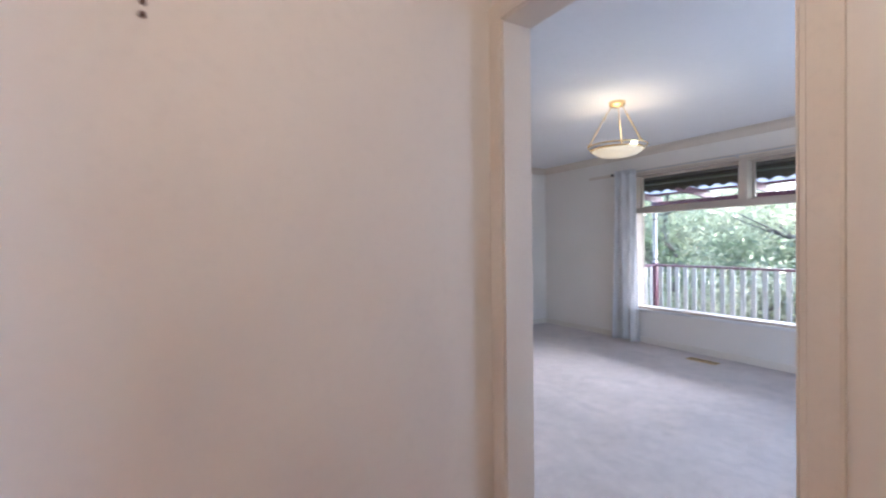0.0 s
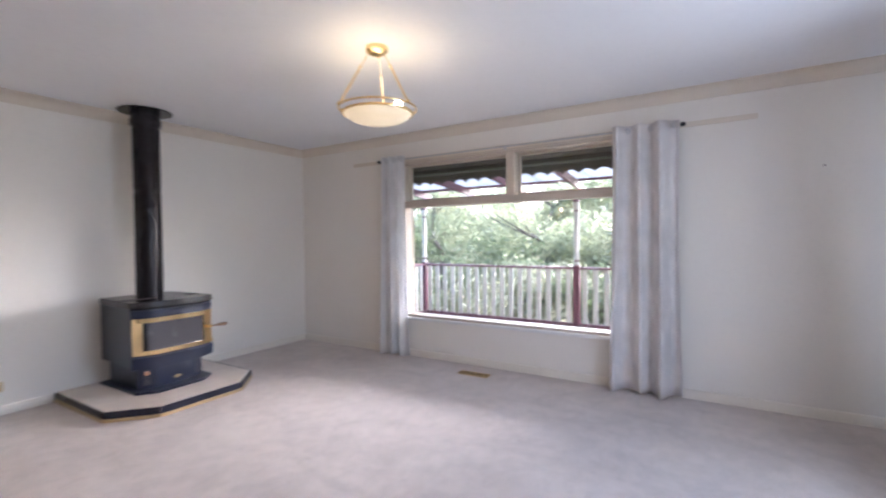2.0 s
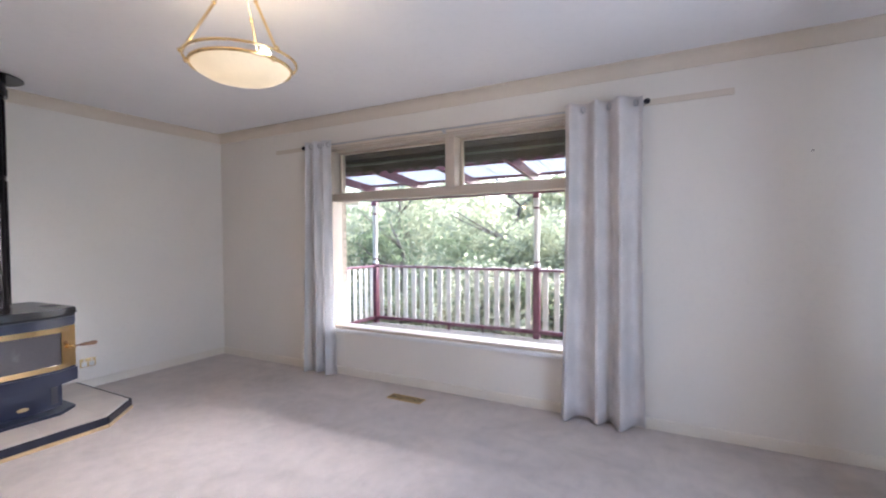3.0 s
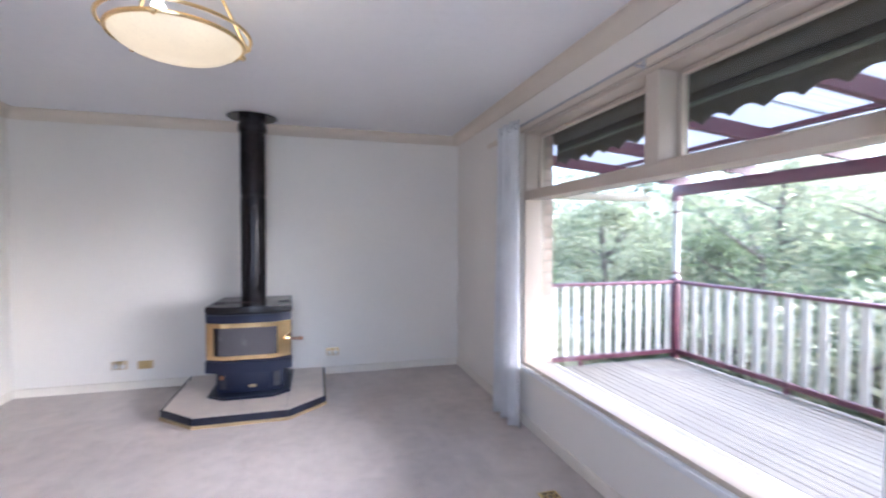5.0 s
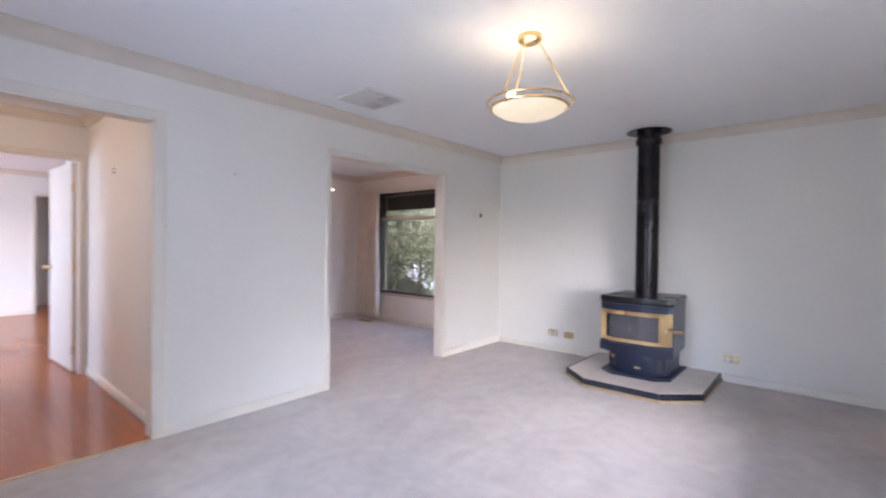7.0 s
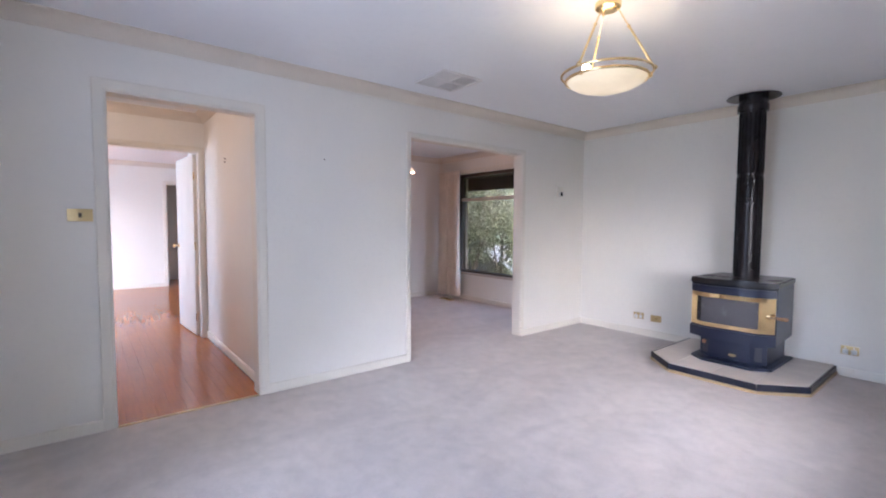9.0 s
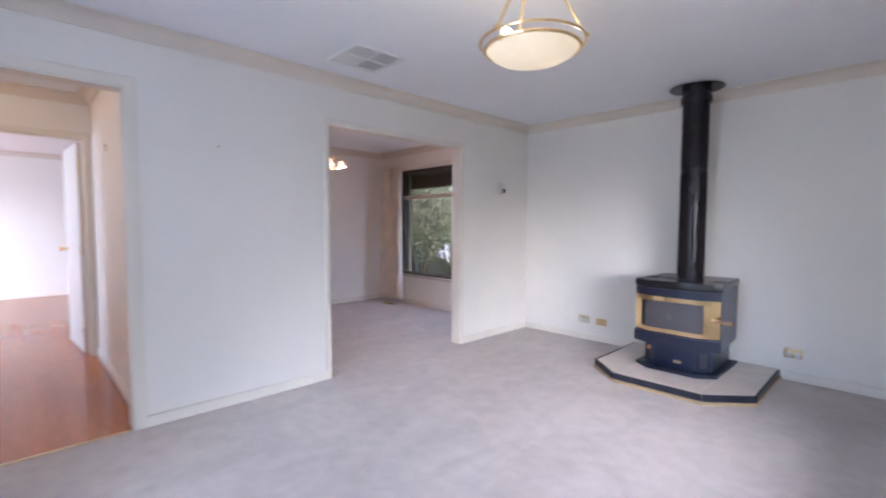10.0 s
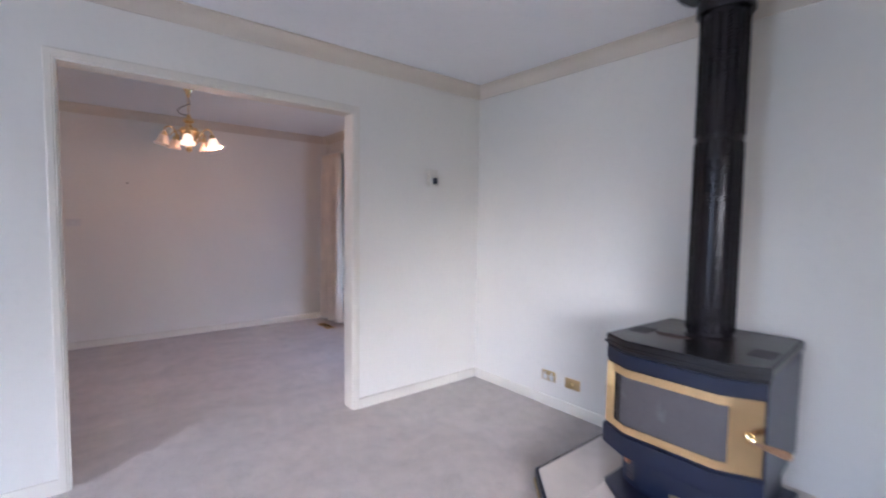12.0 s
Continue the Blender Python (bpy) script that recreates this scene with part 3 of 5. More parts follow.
lining(-T, 0, *DOOR, "trim_door_jamb", "cream gloss door jamb without a door")
lining(-T, 0, *WIDE, "trim_opening_jamb", "cream painted lining of the wide opening")
architrave(0, 1, *DOOR)
architrave(-T, -1, *DOOR)
architrave(0, 1, *WIDE, WIDE_AW)
architrave(-T, -1, *WIDE, WIDE_AW)
lining(HX0 - 0.1, HX0, *HDOOR, "trim_hall_jamb", "cream gloss hall door jamb")
architrave(HX0, 1, *HDOOR, 0.05)
architrave(FX0, 1, *FDOOR)
lining(FX0 - 0.1, FX0, *FDOOR, "trim_far_jamb", "cream gloss far door jamb")
setting("trim_carpet_strip", boxes((-0.012, 0.014, DOOR[0] + 0.006, DOOR[1] - 0.006, -0.002, 0.006), bevel=0.002), M["brass_plate"], "thin brass strip between carpet and boards")


# ---- window to the deck ----
def window_deck():
    w = tagged(new("window_1"), "large cream timber window with two top sashes", "window", kind="structure")
    y0, y1, z0, z1 = WIN
    f0, f1 = X1 - 0.004, X1 + 0.150
    fr = lambda *s, name="window_frame", mat="window_frame", b=0.004: part(name, boxes(s, bevel=b), M[mat], w)
    e = 0.032
    fr(f0, f1, y1 - e, y1, z0, z1)
    fr(f0, f1, y0, y0 + e, z0, z1)
    fr(f0, f1, y0 + e, y1 - e, z1 - 0.024, z1)
    fr(f0, f1, y0 + e, y1 - e, z0, z0 + 0.03)
    fr(f0, f1, y0 + e, y1 - e, 1.650, 1.712, name="transom")
    fr(f0, f1, 2.650, 2.736, 1.712, z1 - 0.024, name="mullion")
    s0, s1 = X1 + 0.100, X1 + 0.142
    for a, b in ((y0 + e, 2.650), (2.736, y1 - e)):
        sash = part("sash", boxes((s0, s1, a + 0.002, a + 0.022, 1.714, z1 - 0.026), (s0, s1, b - 0.022, b - 0.002, 1.714, z1 - 0.026),
                    (s0, s1, a + 0.022, b - 0.022, 1.714, 1.736), (s0, s1, a + 0.022, b - 0.022, z1 - 0.046, z1 - 0.026), bevel=0.003), M["window_frame"], w)
        p = part("pane", boxes((X1 + 0.122, X1 + 0.126, a + 0.018, b - 0.018, 1.732, z1 - 0.042)), M["glass"], sash, "glass pane with a tint that dims the view out", False)
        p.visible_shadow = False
        bm = bmesh.new()
        box(bm, s0 - 0.010, s0, (a + b) / 2 - 0.022, (a + b) / 2 + 0.022, 1.716, 1.728, 0.002)
        tube(bm, [(s0 - 0.006, (a + b) / 2 - 0.012, 1.726), (s0 - 0.030, (a + b) / 2 + 0.022, 1.728)], 0.004, 8)
        part("window_latch", bm, M["brass_plate"], sash, "small brass window latch")
    for zz in (1.648, 1.706):
        part("bead", boxes((f0 - 0.006, f0 + 0.001, y0 + e, y1 - e, zz, zz + 0.008), bevel=0.002), M["window_frame"], w)
    p = part("pane", boxes((X1 + 0.122, X1 + 0.126, y0 + e - 0.004, y1 - e + 0.004, z0 + 0.028, 1.652)), M["glass"], w, "large glass pane with a tint that dims the view out", False)
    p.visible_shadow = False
    part("window_sill", boxes((X1 - 0.035, X1 + 0.02, y0 - 0.03, y1 + 0.03, z0 - 0.026, z0 + 0.004), bevel=0.006), M["sill"], w, "white painted timber sill")
    part("outer_sill", boxes((X1 + 0.152, XO + 0.03, y0, y1, z0 - 0.06, z0 - 0.01), bevel=0.006), M["sill"], w)
    part("head_trim", boxes((X1 - 0.012, X1 - 0.0005, y0 - 0.05, y1 + 0.05, z1 + 0.001, z1 + 0.016), bevel=0.004), M["window_frame"], w)


window_deck()
setting("trim_pelmet_batten", boxes((X1 - 0.012, X1 - 0.0005, 0.73, 4.70, 2.160, 2.200), bevel=0.002), M["cornice"], "beige painted curtain batten above the window")


def rod(y0, y1, x, z, brackets):
    r = thing("curtain_rod", "thin steel curtain rod with round dark ends above the window", "curtain rod")
    bm = bmesh.new()
    tube(bm, [(x, y0, z), (x, y1, z)], 0.0065, 12)
    part("pole", bm, M["steel"], r, "thin steel pole")
    for y in (y0, y1):
        bm = bmesh.new()
        lathe(bm, [(0.001, -0.02), (0.014, -0.016), (0.019, 0.0), (0.014, 0.016), (0.001, 0.02)], Matrix.Translation((x, y, z)) @ pose(0, 0, 0, 90), 16)
        part("finial", bm, M["black_metal"], r)
    for y in brackets:
        bm = bmesh.new()
        box(bm, X1 - 0.018, X1 - 0.012, y - 0.012, y + 0.012, z - 0.025, z + 0.02, 0.002)
        tube(bm, [(X1 - 0.014, y, z - 0.012), (x, y, z - 0.012)], 0.006, 8)
        part("bracket", bm, M["steel"], r)


rod(1.215, 4.265, 3.915, 2.176, (1.25, 2.735, 4.23))


def curtain(name, along, a0, a1, c, z0, z1, folds, depth, mat, label, flare=1.12, seed=1, slant=0.0, rings=False, pleat=0.0):
    """A hanging curtain of deep soft folds along x or y."""
    rng = random.Random(seed)
    cur = thing(name, label, "curtain")
    nu, nz = folds * 14, 26
    phase = [rng.uniform(-0.5, 0.5) for _ in range(folds + 2)]
    amp = [rng.uniform(0.7, 1.25) for _ in range(folds + 2)]
    bm = bmesh.new()
    grid = []
    mid = (a0 + a1) / 2
    for j in range(nz + 1):
        h = j / nz
        row = []
        for i in range(nu + 1):
            u = i / nu
            k = folds * min(0.9999, max(0.0, u + 0.045 * math.sin(2 * math.pi * u * 1.5 + seed) * math.sin(math.pi * u)))
            q = int(k)
            f = k - q
            ph = phase[q] * (1 - f) + phase[q + 1] * f
            am = amp[q] * (1 - f) + amp[q + 1] * f
            ang = 2 * math.pi * k + ph * (0.4 + 0.6 * (1 - h))
            wave = math.sin(ang) + 0.22 * math.sin(2 * ang + 1.1 + 0.8 * (1 - h))
            spread = 1 + (flare - 1) * (1 - h) ** 1.5
            a = mid + (a0 + u * (a1 - a0) - mid) * spread + slant * (1 - h) + 0.008 * math.sin(3 * h + 9 * u)
            pinch = pleat * math.exp(-((1 - h) / 0.07) ** 2)
            d = c + depth * am * wave * (0.8 + 0.35 * (1 - h)) * (1 - 0.7 * pinch) + 0.35 * depth * pinch * math.sin(3 * ang)
            z = z0 + (z1 - z0) * h + (0.010 * math.sin(ang * 0.5 + seed) * (1 - h))
            row.append(bm.verts.new((d, a, z) if along == "y" else (a, d, z)))
        grid.append(row)
    for j in range(nz):
        for i in range(nu):
            bm.faces.new((grid[j][i], grid[j][i + 1], grid[j + 1][i + 1], grid[j + 1][i]))
    cloth = part("cloth", bm, mat, cur)
    s = cloth.modifiers.new("thickness", "SOLIDIFY")
    s.thickness = 0.004
    if rings:
        for k in range(folds * 2):
            y = a0 + (a1 - a0) * (k + 0.5) / (folds * 2)
            bm = bmesh.new()
            bmesh.ops.create_cone(bm, cap_ends=False, segments=18, radius1=0.024, radius2=0.021, depth=0.008, matrix=Matrix.Translation((c, y, z1 - 0.045)) @ pose(0, 0, 0, 90, 0, 25 if k % 2 else -25))
            e = part("eyelet", bm, M["steel"], cur, "steel eyelet ring")
            e.modifiers.new("thickness", "SOLIDIFY").thickness = 0.004
    return cur


curtain("curtain", "y", 3.88, 4.20, 3.868, 0.02, 2.210, 3, 0.034, M["lit_curtain"], "narrow silver eyelet curtain, coloured paler as if lit, drawn aside at the window", 1.26, 3, rings=True)
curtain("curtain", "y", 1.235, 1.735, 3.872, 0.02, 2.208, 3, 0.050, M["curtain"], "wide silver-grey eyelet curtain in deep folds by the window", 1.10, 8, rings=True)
curtain("curtain", "x", 2.50, 3.20, 0.06, 0.03, 2.20, 8, 0.032, M["beige_curtain"], "beige full-length curtain on the south wall", 1.06, 5, slant=0.20)
curtain("curtain", "x", -2.84, -2.29, 5.455, 0.06, 2.17, 7, 0.042, M["beige_curtain"], "beige pleated curtain drawn to the dining room corner", 1.10, 11, pleat=1.0)
trk = thing("curtain_track", "cream curtain track above the south window", "curtain track")
part("track", boxes((0.45, 3.30, -0.06, -0.03, 2.20, 2.225), bevel=0.003), M["trim"], trk)
part("bracket", boxes((1.80, 1.83, -0.10, -0.06, 2.205, 2.222)), M["steel"], trk)
trk = thing("curtain_track", "cream curtain track above the dining window", "curtain track")
part("track", boxes((-2.95, -0.40, 5.495, 5.525, 2.16, 2.185), bevel=0.003), M["trim"], trk)
part("bracket", boxes((-1.60, -1.57, 5.525, 5.60, 2.165, 2.182)), M["steel"], trk)


def window_plain(name, a0, a1, z0, z1, y_in, y_out, transom, frame_mat, label, brown=False):
    """A window in a wall across y."""
    w = tagged(new(name), label, "window", kind="structure")
    fr = lambda *s, n="window_frame", m=frame_mat: part(n, boxes(s, bevel=0.003), m, w)
    fr(a0, a0 + 0.05, y_in, y_out, z0, z1)
    fr(a1 - 0.05, a1, y_in, y_out, z0, z1)
    fr(a0 + 0.05, a1 - 0.05, y_in, y_out, z1 - 0.05, z1)
    fr(a0 + 0.05, a1 - 0.05, y_in, y_out, z0, z0 + 0.035)
    ym = y_in + (y_out - y_in) * 0.55
    if transom:
        part("transom", boxes((a0 + 0.05, a1 - 0.05, y_in, y_out, transom, transom + 0.05), bevel=0.003), M["window_frame"], w, "cream painted transom")
        panes = ((z0 + 0.033, transom + 0.002), (transom + 0.048, z1 - 0.048))
    else:
        panes = ((z0 + 0.033, z1 - 0.048),)
    for p0, p1 in panes:
        p = part("pane", boxes((a0 + 0.048, a1 - 0.048, ym, ym + 0.004, p0, p1)), M["dark_glass"] if brown else M["glass"], w, "glass pane with a tint that dims the view out", False)
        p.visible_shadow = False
    part("window_sill", boxes((a0 - 0.03, a1 + 0.03, min(y_in, Y1) - 0.02, y_in + 0.02, z0 - 0.03, z0 + 0.003) if y_out > y_in else (a0 - 0.03, a1 + 0.03, y_in - 0.02, y_in + 0.03, z0 - 0.03, z0 + 0.003), bevel=0.004), M["window_frame"], w, "cream painted sill")
    return w


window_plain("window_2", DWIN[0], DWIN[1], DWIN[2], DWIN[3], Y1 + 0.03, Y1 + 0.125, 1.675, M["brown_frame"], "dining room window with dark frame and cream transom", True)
setting("trim_dining_window", boxes((DWIN[0] - 0.06, DWIN[0] - 0.002, Y1 - 0.014, Y1 - 0.0005, DWIN[2] - 0.03, DWIN[3] + 0.06), (DWIN[0] - 0.06, DWIN[1] + 0.06, Y1 - 0.013, Y1 - 0.0005, DWIN[3] + 0.002, DWIN[3] + 0.06)), M["trim"], "cream painted window architrave")
window_plain("window_3", SWIN[0], SWIN[1], SWIN[2], SWIN[3], Y0 - 0.03, Y0 - 0.125, 0, M["window_frame"], "cream framed window on the south wall")
window_plain("window_4", -5.6, -3.6, 0.6, 2.1, FY0 - 0.02, FY0 - 0.11, 0, M["window_frame"], "cream framed window of the far room")


# ---- doors ----
def door_leaf():
    d = tagged(new("door_1"), "white painted flush door standing open with a brass knob", "door", kind="structure")
    d.matrix_world = pose(HX0 - 0.103, 1.527, 0, 0, 0, 183.5)
    part("leaf", boxes((0.0, 0.80, 0.0, 0.036, 0.012, 2.035), bevel=0.003), M["jamb"], d)
    for side, y in ((1, 0.036), (-1, 0.0)):
        bm = bmesh.new()
        m = Matrix.Translation((0.735, y, 1.0)) @ pose(0, 0, 0, -90 * side)
        rings_ = lathe(bm, [(0.001, 0.0), (0.028, 0.0), (0.028, 0.005), (0.010, 0.009), (0.009, 0.035), (0.022, 0.042), (0.027, 0.055), (0.020, 0.066), (0.001, 0.068)], m, 20)
        part("door_knob", bm, M["brass"], d, "brass door knob")
    for z in (0.22, 1.02, 1.80):
        bm = bmesh.new()
        tube(bm, [(-0.004, 0.03, z - 0.045), (-0.004, 0.03, z + 0.045)], 0.007, 10)
        part("hinge", bm, M["brass"], d, "brass butt hinge")


door_leaf()


# ---- stove and hearth ----
CX = 1.965


def hearth():
    h = thing("hearth", "low octagonal hearth of cream tiles with navy edging", "hearth")
    out = [(-0.605, 5.598), (-0.605, 4.745), (-0.330, 4.495), (0.330, 4.495), (0.605, 4.745), (0.605, 5.598)]
    world_of = lambda pts: [(CX + x, y) for x, y in pts]

    def inset(d):
        k = d * 0.42
        return [(-0.605 + d, 5.598), (-0.605 + d, 4.745 + k), (-0.330 + k, 4.495 + d), (0.330 - k, 4.495 + d), (0.605 - d, 4.745 + k), (0.605 - d, 5.598)]

    bm = bmesh.new()
    prism(bm, world_of(inset(0.016)), 0.0, 0.066)
    part("slab", bm, M["grout"], h)
    # pine strip and edge tiles, one a side
    ins, tin = inset(0.0165), inset(0.010)
    big = inset(-0.006)
    for i in range(5):
        for nm, o, inn, z0, z1, mat, lab in (("pine_strip", big, ins, 0.0, 0.022, "pine", "golden pine strip along the carpet"), ("edge_tile", out, ins, 0.0235, 0.074, "edge_tile", "navy glazed edge tile")):
            bm = bmesh.new()
            g = 0.004
            a, b, c, d = Vector(o[i]), Vector(o[i + 1]), Vector(inn[i + 1]), Vector(inn[i])
            s = (b - a).normalized() * (g / 2)
            prism(bm, world_of([a + s, b - s, c - s, d + s]), z0, z1, 0.003 if nm == "edge_tile" else 0.002)
            part(nm, bm, M[mat], h, lab)
    # cream tiles clipped to the outline
    edge = inset(0.020)
    xs = [-0.62, -0.305, 0.0, 0.305, 0.62]
    ys = [4.40, 5.60]
    for i in range(4):
        for j in range(1):
            poly = [Vector(p) for p in edge]
            for n_, lim in ((Vector((1, 0)), xs[i] + 0.0025), (Vector((-1, 0)), -(xs[i + 1] - 0.0025)), (Vector((0, 1)), ys[j] + 0.0025), (Vector((0, -1)), -(ys[j + 1] - 0.0025))):
                res = []
                for k in range(len(poly)):
                    p, q = poly[k], poly[(k + 1) % len(poly)]
                    dp, dq = p.dot(n_) - lim, q.dot(n_) - lim
                    if dp >= 0:
                        res.append(p)
                    if dp * dq < 0:
                        res.append(p + (q - p) * (dp / (dp - dq)))
                poly = res
            if len(poly) > 2:
                bm = bmesh.new()
                prism(bm, world_of(poly), 0.0665, 0.076)
                part("tile", bm, M["hearth_tile"], h, smooth=False)


hearth()


def faceted(half, front, bulge, back, flat, taper=0.0):
    """Plan of the stove: sides that draw in towards the back, a front of three facets."""
    return [(CX - half + taper, back), (CX - half, front), (CX - flat, front - bulge), (CX + flat, front - bulge), (CX + half, front), (CX + half - taper, back)]


def front_band(bm, half, front, bulge, flat, z0, z1, thick, lift=0.0):
    """A plate that follows the three front facets."""
    o = [(CX - half, front - lift), (CX - flat, front - bulge - lift), (CX + flat, front - bulge - lift), (CX + half, front - lift)]
    i = [(x, y + thick) for x, y in o]
    prism(bm, o + i[::-1], z0, z1)


def stove():
    s = thing("wood_stove", "navy-black enamel wood stove with brass door frame on the hearth", "stove")
    Z = 0.076
    bm = bmesh.new()
    prism(bm, [(CX - 0.315, 5.52), (CX - 0.315, 4.92), (CX - 0.19, 4.82), (CX + 0.19, 4.82), (CX + 0.315, 4.92), (CX + 0.315, 5.52)], Z, Z + 0.022, 0.004)
    part("base_plate", bm, M["stove"], s)
    bm = bmesh.new()
    prism(bm, faceted(0.262, 4.985, 0.050, 5.47, 0.16), Z + 0.022, 0.285, 0.004)
    ped = part("pedestal", bm, M["stove"], s)
    bm = bmesh.new()
    box(bm, CX - 0.150, CX + 0.150, 4.927, 4.934, 0.118, 0.265, 0.003)
    drawer = part("ash_drawer", bm, M["stove"], s, "navy ash drawer front")
    bm = bmesh.new()
    lathe(bm, [(0.001, 0), (0.028, 0.0), (0.028, 0.003), (0.001, 0.004)], Matrix.Translation((CX + 0.02, 4.9265, 0.150)) @ pose(0, 0, 0, 90) @ Matrix.Diagonal((1.15, 0.45, 1, 1)), 20)
    part("badge", bm, M["brass_plate"], drawer, "small oval brass badge")
    bm = bmesh.new()
    lathe(bm, [(0.001, 0), (0.009, 0), (0.009, 0.012), (0.017, 0.016), (0.017, 0.028), (0.001, 0.032)], Matrix.Translation((CX - 0.205, 4.962, 0.225)) @ pose(0, 0, 0, 90, 0, -25), 16)
    part("air_knob", bm, M["copper"], s, "copper air control knob")
    for sx in (-1, 1):
        for k in range(7):
            bm = bmesh.new()
            m = pose(CX + sx * 0.205, 4.955, 0.135 + k * 0.018, 25, 0, 26.5 * sx)
            add(bm, "cube", m @ Matrix.Diagonal((0.052, 0.010, 0.006, 1)))
            part("louvre", bm, M["vent_gap"], s, smooth=False)
    bm = bmesh.new()
    prism(bm, faceted(0.328, 4.935, 0.070, 5.53, 0.19, 0.032), 0.285, 0.765, 0.004)
    body = part("body", bm, M["stove"], s)
    bm = bmesh.new()
    front_band(bm, 0.332, 4.932, 0.072, 0.192, 0.282, 0.372, 0.03, 0.014)
    part("lower_lip", bm, M["stove"], s)
    bm = bmesh.new()
    front_band(bm, 0.326, 4.934, 0.070, 0.19, 0.697, 0.748, 0.02, 0.012)
    part("air_band", bm, M["stove"], s)
    # A black strip paints in the shadow line below the top plate.
    bm = bmesh.new()
    front_band(bm, 0.3285, 4.9335, 0.070, 0.19, 0.750, 0.7652, 0.01, 0.004)
    part("shadow_gap", bm, M["gap_shade"], s, "black strip for the shaded gap under the top plate")
    bm = bmesh.new()
    prism(bm, faceted(0.336, 4.922, 0.076, 5.54, 0.198, 0.034), 0.7655, 0.814, 0.007)
    part("top_plate", bm, M["stove_top"], s, "black stove top with rust marks")
    bm = bmesh.new()
    front_band(bm, 0.338, 4.9195, 0.077, 0.199, 0.772, 0.784, 0.006, 0.002)
    part("top_rim", bm, M["stove_top"], s)
    for sx in (-1, 1):
        for k in range(9):
            bm = bmesh.new()
            box(bm, CX + sx * 0.255 - 0.045, CX + sx * 0.255 + 0.045, 5.06 + k * 0.014, 5.067 + k * 0.014, 0.814, 0.8165)
            part("vent_slot", bm, M["vent_gap"], s, smooth=False)
    rim = [(CX - 0.115 + 0.075 * math.cos(a) * (1 + 0.2 * math.sin(3 * a)), 5.12 + 0.045 * math.sin(a) * (1 + 0.25 * math.cos(2 * a))) for a in (2 * math.pi * k / 20 for k in range(20))]
    bm = bmesh.new()
    prism(bm, rim, 0.814, 0.8148)
    part("rust_patch", bm, M["rust"], s, "rust-brown worn patch on the stove top", False)
    # door: brass frame over three facets, glass behind
    zb, zt = 0.388, 0.684
    half, front, bulge, flat, lift = 0.322, 4.930, 0.070, 0.188, 0.012
    door = new("door")
    door.parent = s
    bm = bmesh.new()
    front_band(bm, half, front, bulge, flat, zt - 0.036, zt, 0.016, lift)
    front_band(bm, half, front, bulge, flat, zb, zb + 0.034, 0.016, lift)
    part("brass_frame", bm, M["brass"], door, "polished brass door frame")
    for sx in (-1, 1):
        w0, w1 = (0.262, half) if sx < 0 else (0.220, half)
        fy = lambda x: front - lift - bulge * (half - x) / (half - flat)
        bm = bmesh.new()
        o = [(CX + sx * w0, fy(w0)), (CX + sx * w1, fy(w1))]
        prism(bm, o + [(x, y + 0.016) for x, y in o[::-1]], zb + 0.034, zt - 0.036)
        part("brass_stile", bm, M["brass"], door, "polished brass door side")
    bm = bmesh.new()
    front_band(bm, half - 0.03, front - bulge * 0.03 / (half - flat), bulge * (1 - 0.03 / (half - flat)), flat, zb + 0.030, zt - 0.028, 0.006, 0.003)
    part("door_glass", bm, M["stove_glass"], door, "smoky curved stove glass with painted pale reflection")
    for x0, x1 in ((-0.262, -0.228),):
        bm = bmesh.new()
        gy = lambda x: front - 0.006 - bulge * (half - abs(x)) / (half - flat) if abs(x) > flat else front - bulge - 0.006
        o = [(CX + x0, gy(x0)), (CX + x1, gy(x1))]
        prism(bm, o + [(x, y + 0.002) for x, y in o[::-1]], zb + 0.034, zt - 0.036)
        part("glass_border", bm, M["stove_top"], door, "dark border strip of the stove glass")
    bm = bmesh.new()
    kx, ky = CX + 0.285, front - lift - bulge * (half - 0.285) / (half - flat)
    m = Matrix.Translation((kx, ky, 0.532)) @ pose(0, 0, 0, 90, 0, 28)
    lathe(bm, [(0.001, 0.0), (0.019, 0.0), (0.019, 0.004), (0.011, 0.008), (0.011, 0.020), (0.017, 0.024), (0.014, 0.034), (0.001, 0.037)], m, 18)
    knob = part("latch", bm, M["brass"], door, "brass door latch")
    bm = bmesh.new()
    p0 = Vector((kx + 0.012, ky - 0.032, 0.536))
    d = Vector((0.975, -0.20, 0.03)).normalized()
    side = d.orthogonal().normalized()
    prof = [(0.0, 0.005), (0.03, 0.006), (0.035, 0.011), (0.07, 0.013), (0.105, 0.016), (0.125, 0.014), (0.132, 0.006)]
    rot = d.to_track_quat("Z", "Y").to_matrix().to_4x4()
    lathe(bm, [(0.001, 0)] + [(r, l) for l, r in prof] + [(0.001, 0.134)], Matrix.Translation(p0) @ rot, 14)
    part("handle", bm, M["handle_wood"], door, "turned wooden handle")


stove()


